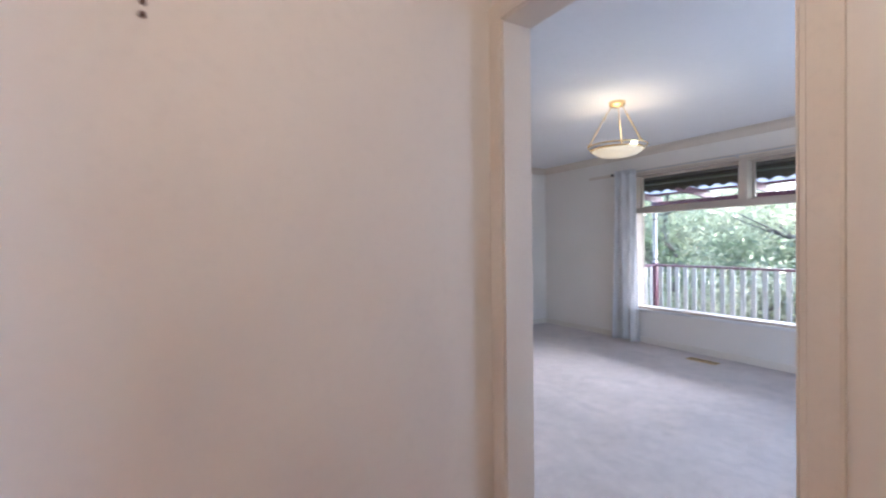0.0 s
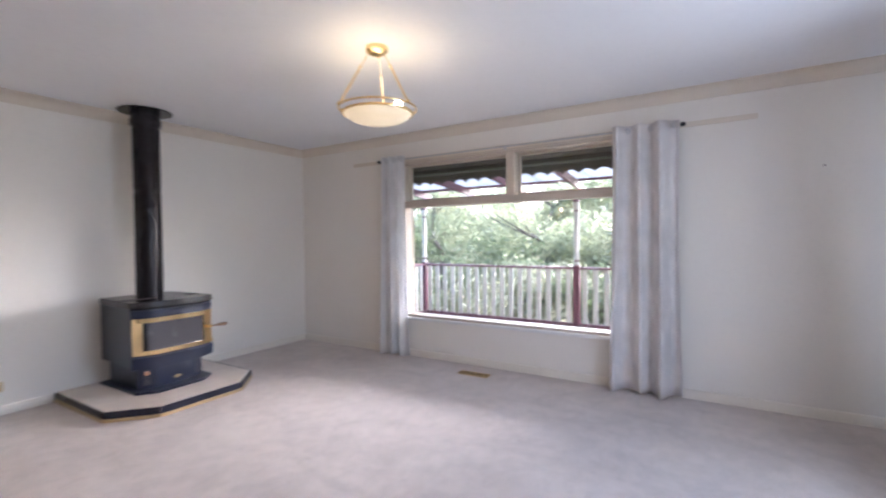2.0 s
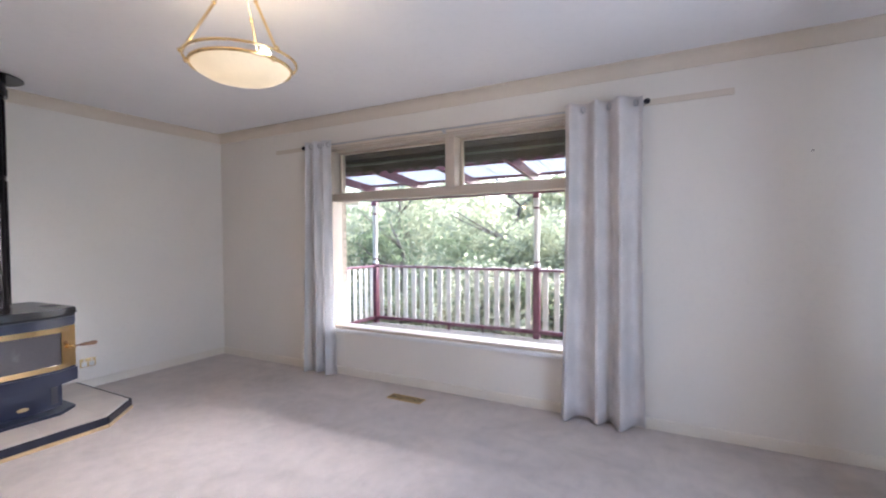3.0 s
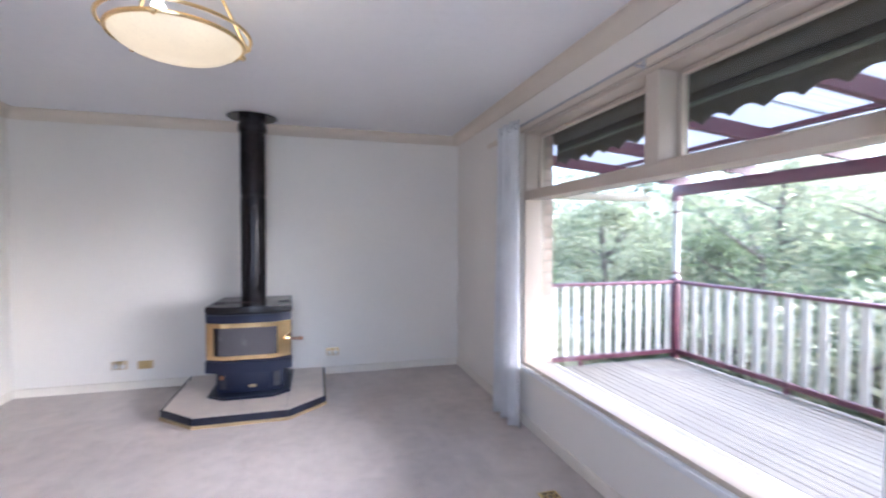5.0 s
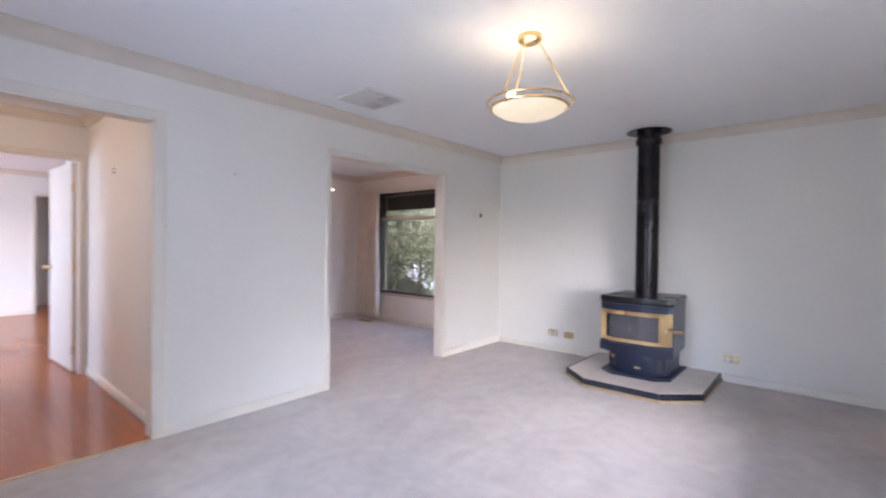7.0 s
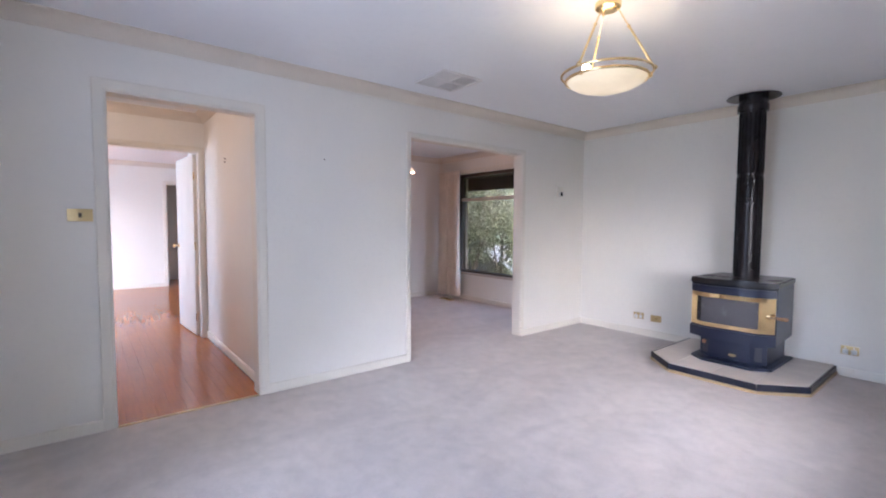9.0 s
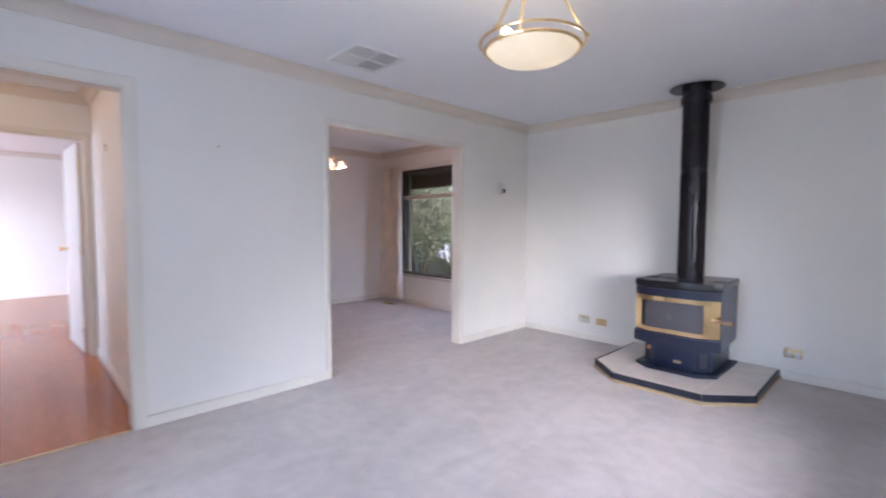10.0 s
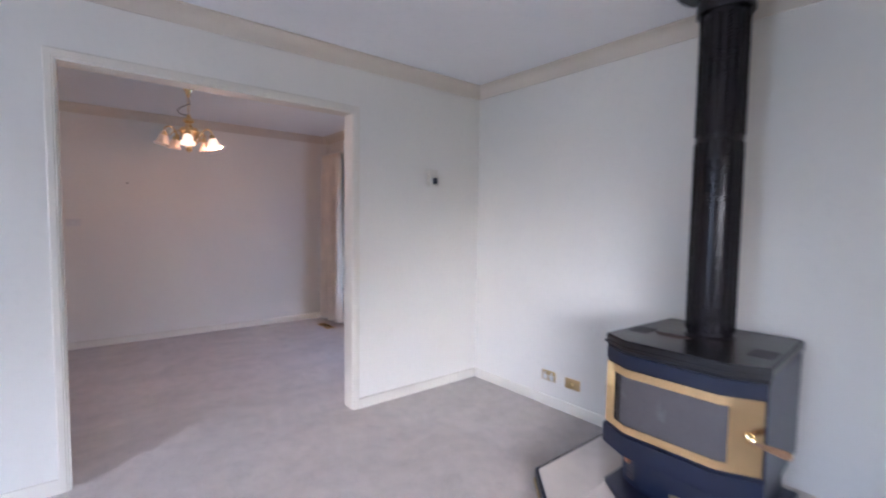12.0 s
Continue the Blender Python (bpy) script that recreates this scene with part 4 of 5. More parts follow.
def flue():
    f = thing("stove_flue", "dark perforated metal flue rising from stove to ceiling", "flue")
    at = Matrix.Translation((CX - 0.012, 5.29, 0))
    bm = bmesh.new()
    lathe(bm, [(0.098, 0.814), (0.098, 1.73), (0.1005, 1.733), (0.1005, 1.745), (0.098, 1.748), (0.098, 2.38)], at, 40)
    part("pipe", bm, M["flue"], f)
    bm = bmesh.new()
    lathe(bm, [(0.099, 0.8145), (0.099, 0.822), (0.108, 0.820), (0.110, 0.8145)], at, 40)
    part("base_collar", bm, M["flue"], f)
    bm = bmesh.new()
    lathe(bm, [(0.098, 2.31), (0.118, 2.31), (0.120, 2.315), (0.120, 2.365), (0.112, 2.37), (0.112, 2.435)], at, 40)
    part("collar", bm, M["flue"], f)
    bm = bmesh.new()
    lathe(bm, [(0.100, 2.434), (0.205, 2.434), (0.208, 2.437), (0.205, 2.442), (0.100, 2.4495)], at, 48)
    part("ceiling_plate", bm, M["flue"], f, "round black ceiling plate")
    # rows of raised perforation lips down the jacket
    bm = bmesh.new()
    for k in range(18):
        a = 2 * math.pi * k / 18
        for j in range(92):
            z = 0.845 + j * 0.0158
            if 1.728 < z < 1.750:
                continue
            m = at @ pose(0, 0, z, 0, 0, math.degrees(a)) @ pose(0.0985, 0, 0, 35 if (k % 2) else -35)
            vs = [bm.verts.new(m @ Vector(p)) for p in ((-0.001, -0.0125, -0.003), (-0.001, 0.0125, -0.003), (0.0060, 0.0105, 0.0), (0.0060, -0.0105, 0.0), (-0.001, -0.0125, 0.0035), (-0.001, 0.0125, 0.0035))]
            for q in ((0, 1, 2, 3), (3, 2, 5, 4)):
                bm.faces.new([vs[i] for i in q])
    lips = part("perforation", bm, M["flue"], f, "rows of punched slots")
    tagged(lips, kind="stuff")


flue()


# ---- fittings ----
def pendant():
    p = thing("pendant_lamp", "gold pendant lamp with lit frosted glass bowl on three arms", "lamp")
    c = Vector((2.045, 2.738, 0))
    at = Matrix.Translation(c)
    bm = bmesh.new()
    lathe(bm, [(0.001, 2.406), (0.030, 2.406), (0.050, 2.412), (0.064, 2.424), (0.066, 2.434), (0.066, 2.4495), (0.001, 2.4495)], at, 32)
    part("canopy", bm, M["gold"], p)
    for r, z, t in ((0.231, 2.082, 0.0065), (0.208, 2.054, 0.0075)):
        bm = bmesh.new()
        lathe(bm, [(r + t * math.cos(a), z + t * math.sin(a)) for a in (2 * math.pi * k / 8 for k in range(9))], at, 56)
        part("ring", bm, M["gold"], p)
    bm = bmesh.new()
    lathe(bm, [(0.204, 2.054), (0.190, 2.036), (0.158, 2.016), (0.110, 2.001), (0.05, 1.993), (0.001, 1.991), (0.001, 1.995), (0.05, 1.997), (0.110, 2.005), (0.156, 2.020), (0.186, 2.039), (0.199, 2.054)], at, 48)
    part("bowl", bm, M["bowl"], p, "lit frosted glass bowl")
    for k in range(3):
        a = radians(27 + 120 * k)
        d = Vector((math.cos(a), math.sin(a), 0))
        bm = bmesh.new()
        top, low = c + d * 0.050 + Vector((0, 0, 2.414)), c + d * 0.230 + Vector((0, 0, 2.088))
        knee = top.lerp(low, 0.30)
        tube(bm, [top, knee], 0.0032, 8)
        tube(bm, [knee, top.lerp(low, 0.34), top.lerp(low, 0.92), low], 0.0060, 10)
        add(bm, "sphere", Matrix.Translation(top), u_segments=10, v_segments=8, radius=0.009)
        add(bm, "sphere", Matrix.Translation(knee), u_segments=10, v_segments=8, radius=0.0095)
        add(bm, "sphere", Matrix.Translation(low + d * 0.004), u_segments=12, v_segments=8, radius=0.012)
        add(bm, "sphere", Matrix.Translation(c + d * 0.214 + Vector((0, 0, 2.050))), u_segments=12, v_segments=8, radius=0.012)
        part("arm", bm, M["gold"], p)
        a = radians(266 + 120 * k)
        bm = bmesh.new()
        add(bm, "sphere", Matrix.Translation(c + Vector((math.cos(a), math.sin(a), 0)) * 0.165 + Vector((0, 0, 2.078 if k == 0 else 2.052))) @ Matrix.Diagonal((1, 1, 1.3, 1)), u_segments=14, v_segments=10, radius=0.020)
        part("bulb", bm, M["bulb"], p, "lit bulb inside the bowl")


pendant()


def chandelier():
    c = thing("chandelier", "brass chandelier with frosted bell shades, some lit, on a chain", "lamp")
    o = Vector((-1.50, 3.68, 0))
    at = Matrix.Translation(o)
    bm = bmesh.new()
    lathe(bm, [(0.001, 2.345), (0.012, 2.345), (0.016, 2.37), (0.030, 2.395), (0.045, 2.425), (0.060, 2.440), (0.060, 2.4495), (0.001, 2.4495)], at, 24)
    part("canopy", bm, M["brass"], c)
    for k in range(7):
        bm = bmesh.new()
        m = at @ pose(0, 0, 2.335 - k * 0.018, 0, 0, 90 * (k % 2)) @ pose(0, 0, 0, 90)
        lathe(bm, [(0.010 + 0.002 * math.cos(a), 0.002 * math.sin(a)) for a in (2 * math.pi * i / 6 for i in range(7))], m, 12)
        part("chain_link", bm, M["brass"], c)
    bm = bmesh.new()
    tube(bm, [o + Vector(p) for p in ((0, 0, 2.35), (0.01, 0.01, 2.29), (-0.03, -0.05, 2.262), (-0.04, -0.075, 2.235), (-0.03, -0.06, 2.205), (-0.01, -0.02, 2.196), (0, 0, 2.205))], 0.0035, 6)
    part("cable", bm, M["dark_rocker"], c, "loose dark cable")
    bm = bmesh.new()
    lathe(bm, [(0.001, 2.205), (0.015, 2.20), (0.018, 2.18), (0.039, 2.165), (0.045, 2.145), (0.024, 2.13), (0.027, 2.11), (0.063, 2.09), (0.075, 2.065), (0.060, 2.04), (0.030, 2.025), (0.036, 2.00), (0.060, 1.98), (0.054, 1.955), (0.021, 1.94), (0.027, 1.915), (0.018, 1.90), (0.001, 1.89)], at, 24)
    part("stem", bm, M["brass"], c)
    for k in range(5):
        a = radians(60 + 72 * k)
        d = Vector((math.cos(a), math.sin(a), 0))
        bm = bmesh.new()
        pts = [o + d * r + Vector((0, 0, z)) for r, z in ((0.03, 1.985), (0.055, 1.965), (0.08, 1.985), (0.092, 2.035), (0.118, 2.078), (0.150, 2.088), (0.176, 2.066), (0.182, 2.035))]
        tube(bm, pts, 0.007, 8)
        curl = [o + d * (0.105 + 0.030 * math.cos(q)) + Vector((0, 0, 2.015 + 0.030 * math.sin(q))) for q in (0.5 * i for i in range(10))]
        tube(bm, curl, 0.005, 6, 0.6)
        lathe(bm, [(0.001, 2.045), (0.014, 2.042), (0.024, 2.020), (0.026, 2.005), (0.001, 2.005)], Matrix.Translation(o + d * 0.182), 16)
        arm = part("arm", bm, M["brass"], c)
        bm = bmesh.new()
        tilt = Matrix.Translation(o + d * 0.182 + Vector((0, 0, 2.013))) @ Matrix.Rotation(radians(14), 4, Vector((-d.y, d.x, 0)) * -1)
        lathe(bm, [(0.020, 0.0), (0.030, -0.010), (0.037, -0.034), (0.041, -0.056), (0.051, -0.074), (0.058, -0.080), (0.049, -0.073), (0.038, -0.054), (0.034, -0.033), (0.026, -0.008)], tilt, 30, 0.07, 6)
        part("shade", bm, M["bell_lit"] if k in (0, 4) else M["bell"], arm, "lit frosted bell shade" if k in (0, 4) else "unlit frosted bell shade with a faint added glow")


chandelier()


def hall_light():
    l = thing("ceiling_light", "small round frosted glass hall ceiling light, lit", "lamp")
    at = Matrix.Translation((-1.0, 0.35, 0))
    bm = bmesh.new()
    lathe(bm, [(0.001, 2.4495), (0.12, 2.4495), (0.125, 2.43), (0.12, 2.395), (0.001, 2.395)], at, 32)
    part("base", bm, M["brass"], l)
    bm = bmesh.new()
    lathe(bm, [(0.115, 2.395), (0.108, 2.37), (0.08, 2.345), (0.04, 2.33), (0.001, 2.327)], at, 32)
    part("shade", bm, M["bowl"], l)


hall_light()


def ceiling_vent(x0, x1, y0, y1):
    v = thing("ceiling_vent", "square ivory ceiling air vent with four fields of slats", "vent")
    z = H - 0.0005
    bm = bmesh.new()
    for s in ((x0, x1, y0, y0 + 0.022), (x0, x1, y1 - 0.022, y1), (x0, x0 + 0.022, y0 + 0.022, y1 - 0.022), (x1 - 0.022, x1, y0 + 0.022, y1 - 0.022)):
        box(bm, *s, z - 0.014, z, 0.003)
    part("frame", bm, M["vent_white"], v)
    part("backing", boxes((x0 + 0.02, x1 - 0.02, y0 + 0.02, y1 - 0.02, z - 0.002, z)), M["vent_shade"], v, "shaded vent opening")
    xm, ym = (x0 + x1) / 2, (y0 + y1) / 2
    part("divider", boxes((xm - 0.005, xm + 0.005, y0 + 0.022, y1 - 0.022, z - 0.014, z - 0.003), (x0 + 0.022, xm - 0.005, ym - 0.005, ym + 0.005, z - 0.0135, z - 0.003), (xm + 0.005, x1 - 0.022, ym - 0.005, ym + 0.005, z - 0.0135, z - 0.003)), M["vent_white"], v)
    for i, (a0, a1) in enumerate(((x0 + 0.022, xm - 0.005), (xm + 0.005, x1 - 0.022))):
        for j, (b0, b1) in enumerate(((y0 + 0.022, ym - 0.005), (ym + 0.005, y1 - 0.022))):
            for k in range(8):
                f = (k + 0.5) / 8
                bm = bmesh.new()
                if (i + j) % 2:
                    add(bm, "cube", Matrix.Translation(((a0 + a1) / 2, b0 + (b1 - b0) * f, z - 0.008)) @ pose(0, 0, 0, 9 if j else -9) @ Matrix.Diagonal((a1 - a0, 0.0125, 0.002, 1)))
                else:
                    add(bm, "cube", Matrix.Translation((a0 + (a1 - a0) * f, (b0 + b1) / 2, z - 0.008)) @ pose(0, 0, 0, 0, 9 if i else -9) @ Matrix.Diagonal((0.0125, b1 - b0, 0.002, 1)))
                part("slat", bm, M["vent_white"], v, smooth=False)


ceiling_vent(0.335, 0.725, 2.69, 3.09)


def floor_vent(cx, cy, along_y, label):
    v = thing("floor_vent", label, "vent", "floor heating vents", pose(cx, cy, 0, 0, 0, 90 if along_y else 0))
    L, W = 0.155, 0.052
    bm = bmesh.new()
    for s in ((-L, L, -W, -W + 0.010), (-L, L, W - 0.010, W), (-L, -L + 0.010, -W + 0.010, W - 0.010), (L - 0.010, L, -W + 0.010, W - 0.010)):
        box(bm, *s, 0.0, 0.009, 0.002)
    part("frame", bm, M["gold"], v)
    part("backing", boxes((-L + 0.008, L - 0.008, -W + 0.008, W - 0.008, 0.0005, 0.002)), M["vent_gap"], v, "dark duct opening")
    for r in range(4):
        y = -W + 0.012 + (2 * W - 0.024) * (r + 0.5) / 4
        for k in range(9):
            x = -L + 0.02 + (2 * L - 0.04) * (k + 0.5) / 9
            bm = bmesh.new()
            add(bm, "cube", pose(x, y, 0.006, 0, 0, 38 if (r + k) % 2 else -38) @ Matrix.Diagonal((0.036, 0.008, 0.005, 1)))
            part("lattice_bar", bm, M["gold"], v, smooth=False)


floor_vent(3.683, 2.955, True, "brass lattice floor vent in the carpet under the window")
floor_vent(-2.46, 5.33, False, "brass lattice floor vent by the dining curtain")


def socket(x, z, kind, label):
    s = thing("wall_socket", label, "socket", "brass wall plates")
    y = Y1 - 0.0005
    part("plate", boxes((x - 0.060, x + 0.060, y - 0.008, y, z - 0.037, z + 0.037), bevel=0.003), M["brass_plate"], s)
    if kind == 2:
        for dx in (-0.028, 0.028):
            part("outlet", boxes((x + dx - 0.019, x + dx + 0.019, y - 0.0105, y - 0.008, z - 0.030, z + 0.008), bevel=0.002), M["white_plastic"], s, "white power outlet")
            part("rocker", boxes((x + dx - 0.006, x + dx + 0.006, y - 0.0125, y - 0.008, z + 0.014, z + 0.028), bevel=0.0015), M["white_plastic"], s)
            part("slots", boxes((x + dx - 0.009, x + dx - 0.007, y - 0.0109, y - 0.0104, z - 0.012, z - 0.003), (x + dx + 0.007, x + dx + 0.009, y - 0.0109, y - 0.0104, z - 0.012, z - 0.003), (x + dx - 0.001, x + dx + 0.001, y - 0.0109, y - 0.0104, z - 0.026, z - 0.018)), M["vent_gap"], s)
    else:
        part("jack", boxes((x - 0.009, x + 0.009, y - 0.011, y - 0.008, z - 0.010, z + 0.010), bevel=0.002), M["brass"], s)


socket(0.790, 0.222, 2, "brass double power point with white outlets above skirting")
socket(0.995, 0.215, 1, "plain brass phone plate above skirting")
socket(2.648, 0.225, 2, "brass double power point with white outlets beside the hearth")


def switch(at, gangs, label, mat="brass_plate"):
    """A wall plate in its own plane: y out of the wall."""
    s = thing("light_switch", label, "switch", at=at)
    part("plate", boxes((-0.060, 0.060, 0.0005, 0.008, -0.037, 0.037), bevel=0.003), M[mat], s)
    for k in range(gangs):
        x = (k - (gangs - 1) / 2) * 0.03
        part("rocker", boxes((x - 0.008, x + 0.008, 0.008, 0.013, -0.014, 0.014), bevel=0.002), M["white_plastic"] if mat != "brass_plate" else M["dark_rocker"], s, "white rocker" if mat != "brass_plate" else "dark rocker")


switch(pose(0, 0.527, 1.322, 0, 0, -90), 1, "brass light switch plate beside the hall doorway")
switch(pose(-T, 0.465, 1.31, 0, 0, 90), 2, "brass light switch plate on the hall wall")
switch(pose(DX0, 2.90, 1.28, 0, 0, -90), 1, "cream light switch on the dining room wall", "vent_white")


def thermostat():
    t = thing("thermostat", "small cream wall thermostat with dark display", "thermostat")
    part("case", boxes((0.0005, 0.024, 5.050, 5.138, 1.622, 1.742), bevel=0.004), M["trim"], t)
    part("display", boxes((0.024, 0.0255, 5.090, 5.132, 1.632, 1.680)), M["dark_plastic"], t, "dark display window")
    part("dial", boxes((0.024, 0.028, 5.056, 5.084, 1.632, 1.672), bevel=0.002), M["vent_white"], t)


thermostat()


def hook(at, r, label):
    h = thing("wall_hook", label, "hook", at=at)
    bm = bmesh.new()
    lathe(bm, [(0.001, 0.012), (r, 0.010), (r, 0.0005), (0.001, 0.0005)], pose(0, 0, 0, -90), 10)
    part("nail", bm, M["nail"], h)
    return h


hook(pose(-1.170, HY1, 1.882, 0, 0, 180), 0.007, "small dark nail in the hall wall")
hook(pose(-1.170, HY1, 1.852, 0, 0, 180), 0.007, "small dark nail in the hall wall")
hook(pose(0, 2.05, 1.79, 0, 0, -90), 0.005, "small nail in the off-white living room wall")
hook(pose(DX0, 3.35, 1.70, 0, 0, -90), 0.007, "small nail in the off-white dining room wall")
hook(pose(X1, 0.35, 1.78, 0, 0, 90), 0.005, "small nail in the wall by the curtain")


def smoke_alarm(x, y):
    s = thing("smoke_alarm", "small round white smoke alarm on the dining ceiling", "alarm")
    bm = bmesh.new()
    lathe(bm, [(0.001, 2.412), (0.032, 2.412), (0.044, 2.418), (0.048, 2.436), (0.048, 2.4495), (0.001, 2.4495)], Matrix.Translation((x, y, 0)), 24)
    part("case", bm, M["ceiling"], s)


smoke_alarm(-0.78, 3.62)


# ---- the deck and its roof ----
DZ, RX, RY = -0.17, 6.97, 5.70
deck = tagged(new("deck"), "weathered grey timber deck outside the window", "deck", kind="structure")
part("deck_joist", boxes((XO + 0.02, RX + 0.03, -3.0, RY + 0.02, DZ - 0.2, DZ - 0.03)), M["maroon"], deck)
board = boxes((-0.043, 0.043, -4.35, 4.35, -0.024, 0.0), bevel=0.003)
board = mesh_of("board", board, M["deck"], False)
x = XO + 0.07
while x < RX + 0.03:
    b = new("board", board)
    b.parent, b.location = deck, (x, 1.36, DZ + random.uniform(-0.0015, 0.0015))
    x += 0.0915


def deck_post(x, y):
    p = thing("verandah_post", "turned verandah post, maroon below and white above", "post", "verandah posts")
    part("lower_post", boxes((x - 0.045, x + 0.045, y - 0.045, y + 0.045, DZ, 0.86), bevel=0.004), M["maroon"], p, "maroon square lower post")
    bm = bmesh.new()
    at = Matrix.Translation((x, y, 0))
    lathe(bm, [(0.001, 0.86), (0.044, 0.86), (0.046, 0.88), (0.036, 0.90), (0.034, 0.94), (0.041, 0.96), (0.041, 0.98), (0.038, 1.0), (0.043, 1.32), (0.038, 1.64), (0.042, 1.66), (0.042, 1.68), (0.034, 1.70), (0.036, 1.74), (0.046, 1.76), (0.046, 1.85), (0.001, 1.85)], at, 20)
    part("turned_shaft", bm, M["white_timber"], p, "white turned shaft")
    for z in (0.93, 1.71):
        bm = bmesh.new()
        lathe(bm, [(0.034, z - 0.016), (0.0415, z - 0.012), (0.0415, z + 0.012), (0.034, z + 0.016)], at, 20)
        part("band", bm, M["maroon"], p, "maroon band")
    part("head", boxes((x - 0.045, x + 0.045, y - 0.045, y + 0.045, 1.85, 1.92), bevel=0.003), M["maroon"], p)


for y in (RY, 2.84, -0.02, -2.88):
    deck_post(RX, y)
picket_y = mesh_of("picket", boxes((-0.010, 0.010, -0.039, 0.039, -0.05, 0.795), bevel=0.002), M["white_timber"], False)
picket_x = mesh_of("picket", boxes((-0.039, 0.039, -0.010, 0.010, -0.05, 0.795), bevel=0.002), M["white_timber"], False)


def rail_y(y0, y1):
    r = thing("balustrade", "white picket balustrade with maroon rails round the deck", "balustrade", "deck balustrades")
    part("top_rail", boxes((RX - 0.032, RX + 0.032, y0 + 0.046, y1 - 0.046, 0.795, 0.832), bevel=0.006), M["maroon"], r, "maroon top rail")
    part("bottom_rail", boxes((RX - 0.022, RX + 0.022, y0 + 0.046, y1 - 0.046, -0.105, -0.05), bevel=0.004), M["maroon"], r, "maroon bottom rail")
    part("foot", boxes((RX - 0.02, RX + 0.02, (y0 + y1) / 2 - 0.02, (y0 + y1) / 2 + 0.02, DZ, -0.105)), M["maroon"], r)
    n = 17
    for k in range(n):
        p = new("picket", picket_y)
        p.parent, p.location = r, (RX, y0 + 0.045 + (y1 - y0 - 0.09) * (k + 0.5) / n, 0)


def rail_x(x0, x1):
    r = thing("balustrade", "white picket balustrade with maroon rails at the deck's end", "balustrade", "deck balustrades")
    part("top_rail", boxes((x0, x1 - 0.046, RY - 0.032, RY + 0.032, 0.795, 0.832), bevel=0.006), M["maroon"], r, "maroon top rail")
    part("bottom_rail", boxes((x0, x1 - 0.046, RY - 0.022, RY + 0.022, -0.105, -0.05), bevel=0.004), M["maroon"], r, "maroon bottom rail")
    part("foot", boxes((5.55, 5.59, RY - 0.02, RY + 0.02, DZ, -0.105)), M["maroon"], r)
    n = 18
    for k in range(n):
        p = new("picket", picket_x)
        p.parent, p.location = r, (x0 + (x1 - 0.05 - x0) * (k + 0.5) / n, RY, 0)


for a, b in ((2.84, RY), (-0.02, 2.84), (-2.88, -0.02)):
    rail_y(a, b)
rail_x(XO + 0.03, RX)


def verandah_roof():
    r = thing("verandah_roof", "maroon verandah roof frame with translucent corrugated sheets", "roof")
    part("beam", boxes((RX - 0.035, RX + 0.035, -3.2, RY + 0.05, 1.92, 2.05), bevel=0.004), M["maroon"], r, "maroon front beam")
    part("wall_plate", boxes((XO, XO + 0.045, -3.2, RY + 0.05, 2.29, 2.43)), M["maroon"], r)
    slope = (2.43 - 2.17) / (RX - XO)
    for k in range(10):
        y = RY - 0.03 - 0.952 * k
        bm = bmesh.new()
        top = lambda xx: 2.43 - slope * (xx - XO)
        v = [bm.verts.new((xx, yy, top(xx) - dz)) for yy in (y - 0.024, y + 0.024) for xx, dz in ((XO + 0.045, 0.12), (RX + 0.18, 0.12), (RX + 0.18, 0), (XO + 0.045, 0))]
        for q in ((3, 2, 1, 0), (4, 5, 6, 7), (0, 1, 5, 4), (1, 2, 6, 5), (2, 3, 7, 6), (3, 0, 4, 7)):
            bm.faces.new([v[i] for i in q])
        part("rafter", bm, M["maroon"], r)
    for xx in (4.55, 5.35, 6.15, 6.98):
        z = 2.43 - slope * (xx - XO)
        part("batten", boxes((xx - 0.03, xx + 0.03, -3.2, RY + 0.08, z + 0.004, z + 0.040)), M["maroon"], r)
    for s in range(11):
        y0 = RY + 0.12 - 0.80 * (s + 1)
        bm = bmesh.new()
        rows = []
        for k in range(65):
            y = y0 + 0.82 * k / 64
            dz = 0.009 * math.cos(2 * math.pi * y / 0.076)
            rows.append([bm.verts.new((xx, y, 2.43 - slope * (xx - XO) + 0.052 + dz + 0.001 * (s % 2))) for xx in (XO + 0.01, 5.6, RX + 0.24)])
        for a, b in zip(rows, rows[1:]):
            for i in range(2):
                bm.faces.new((a[i], a[i + 1], b[i + 1], b[i]))
        part("roof_sheet", bm, M["roof_sheet"], r, "translucent corrugated sheet")


verandah_roof()
gut = thing("gutter", "cream gutter at the end of the verandah", "gutter")
part("trough", boxes((4.30, 6.75, 5.86, 5.96, 1.86, 1.94), bevel=0.01), M["cream_gutter"], gut)
part("bracket", boxes((6.60, 6.64, 5.69, 5.905, 2.03, 2.045), (6.60, 6.64, 5.895, 5.905, 1.93, 2.03), (4.60, 4.64, 5.69, 5.905, 2.25, 2.265), (4.60, 4.64, 5.895, 5.905, 1.93, 2.25)), M["cream_gutter"], gut)


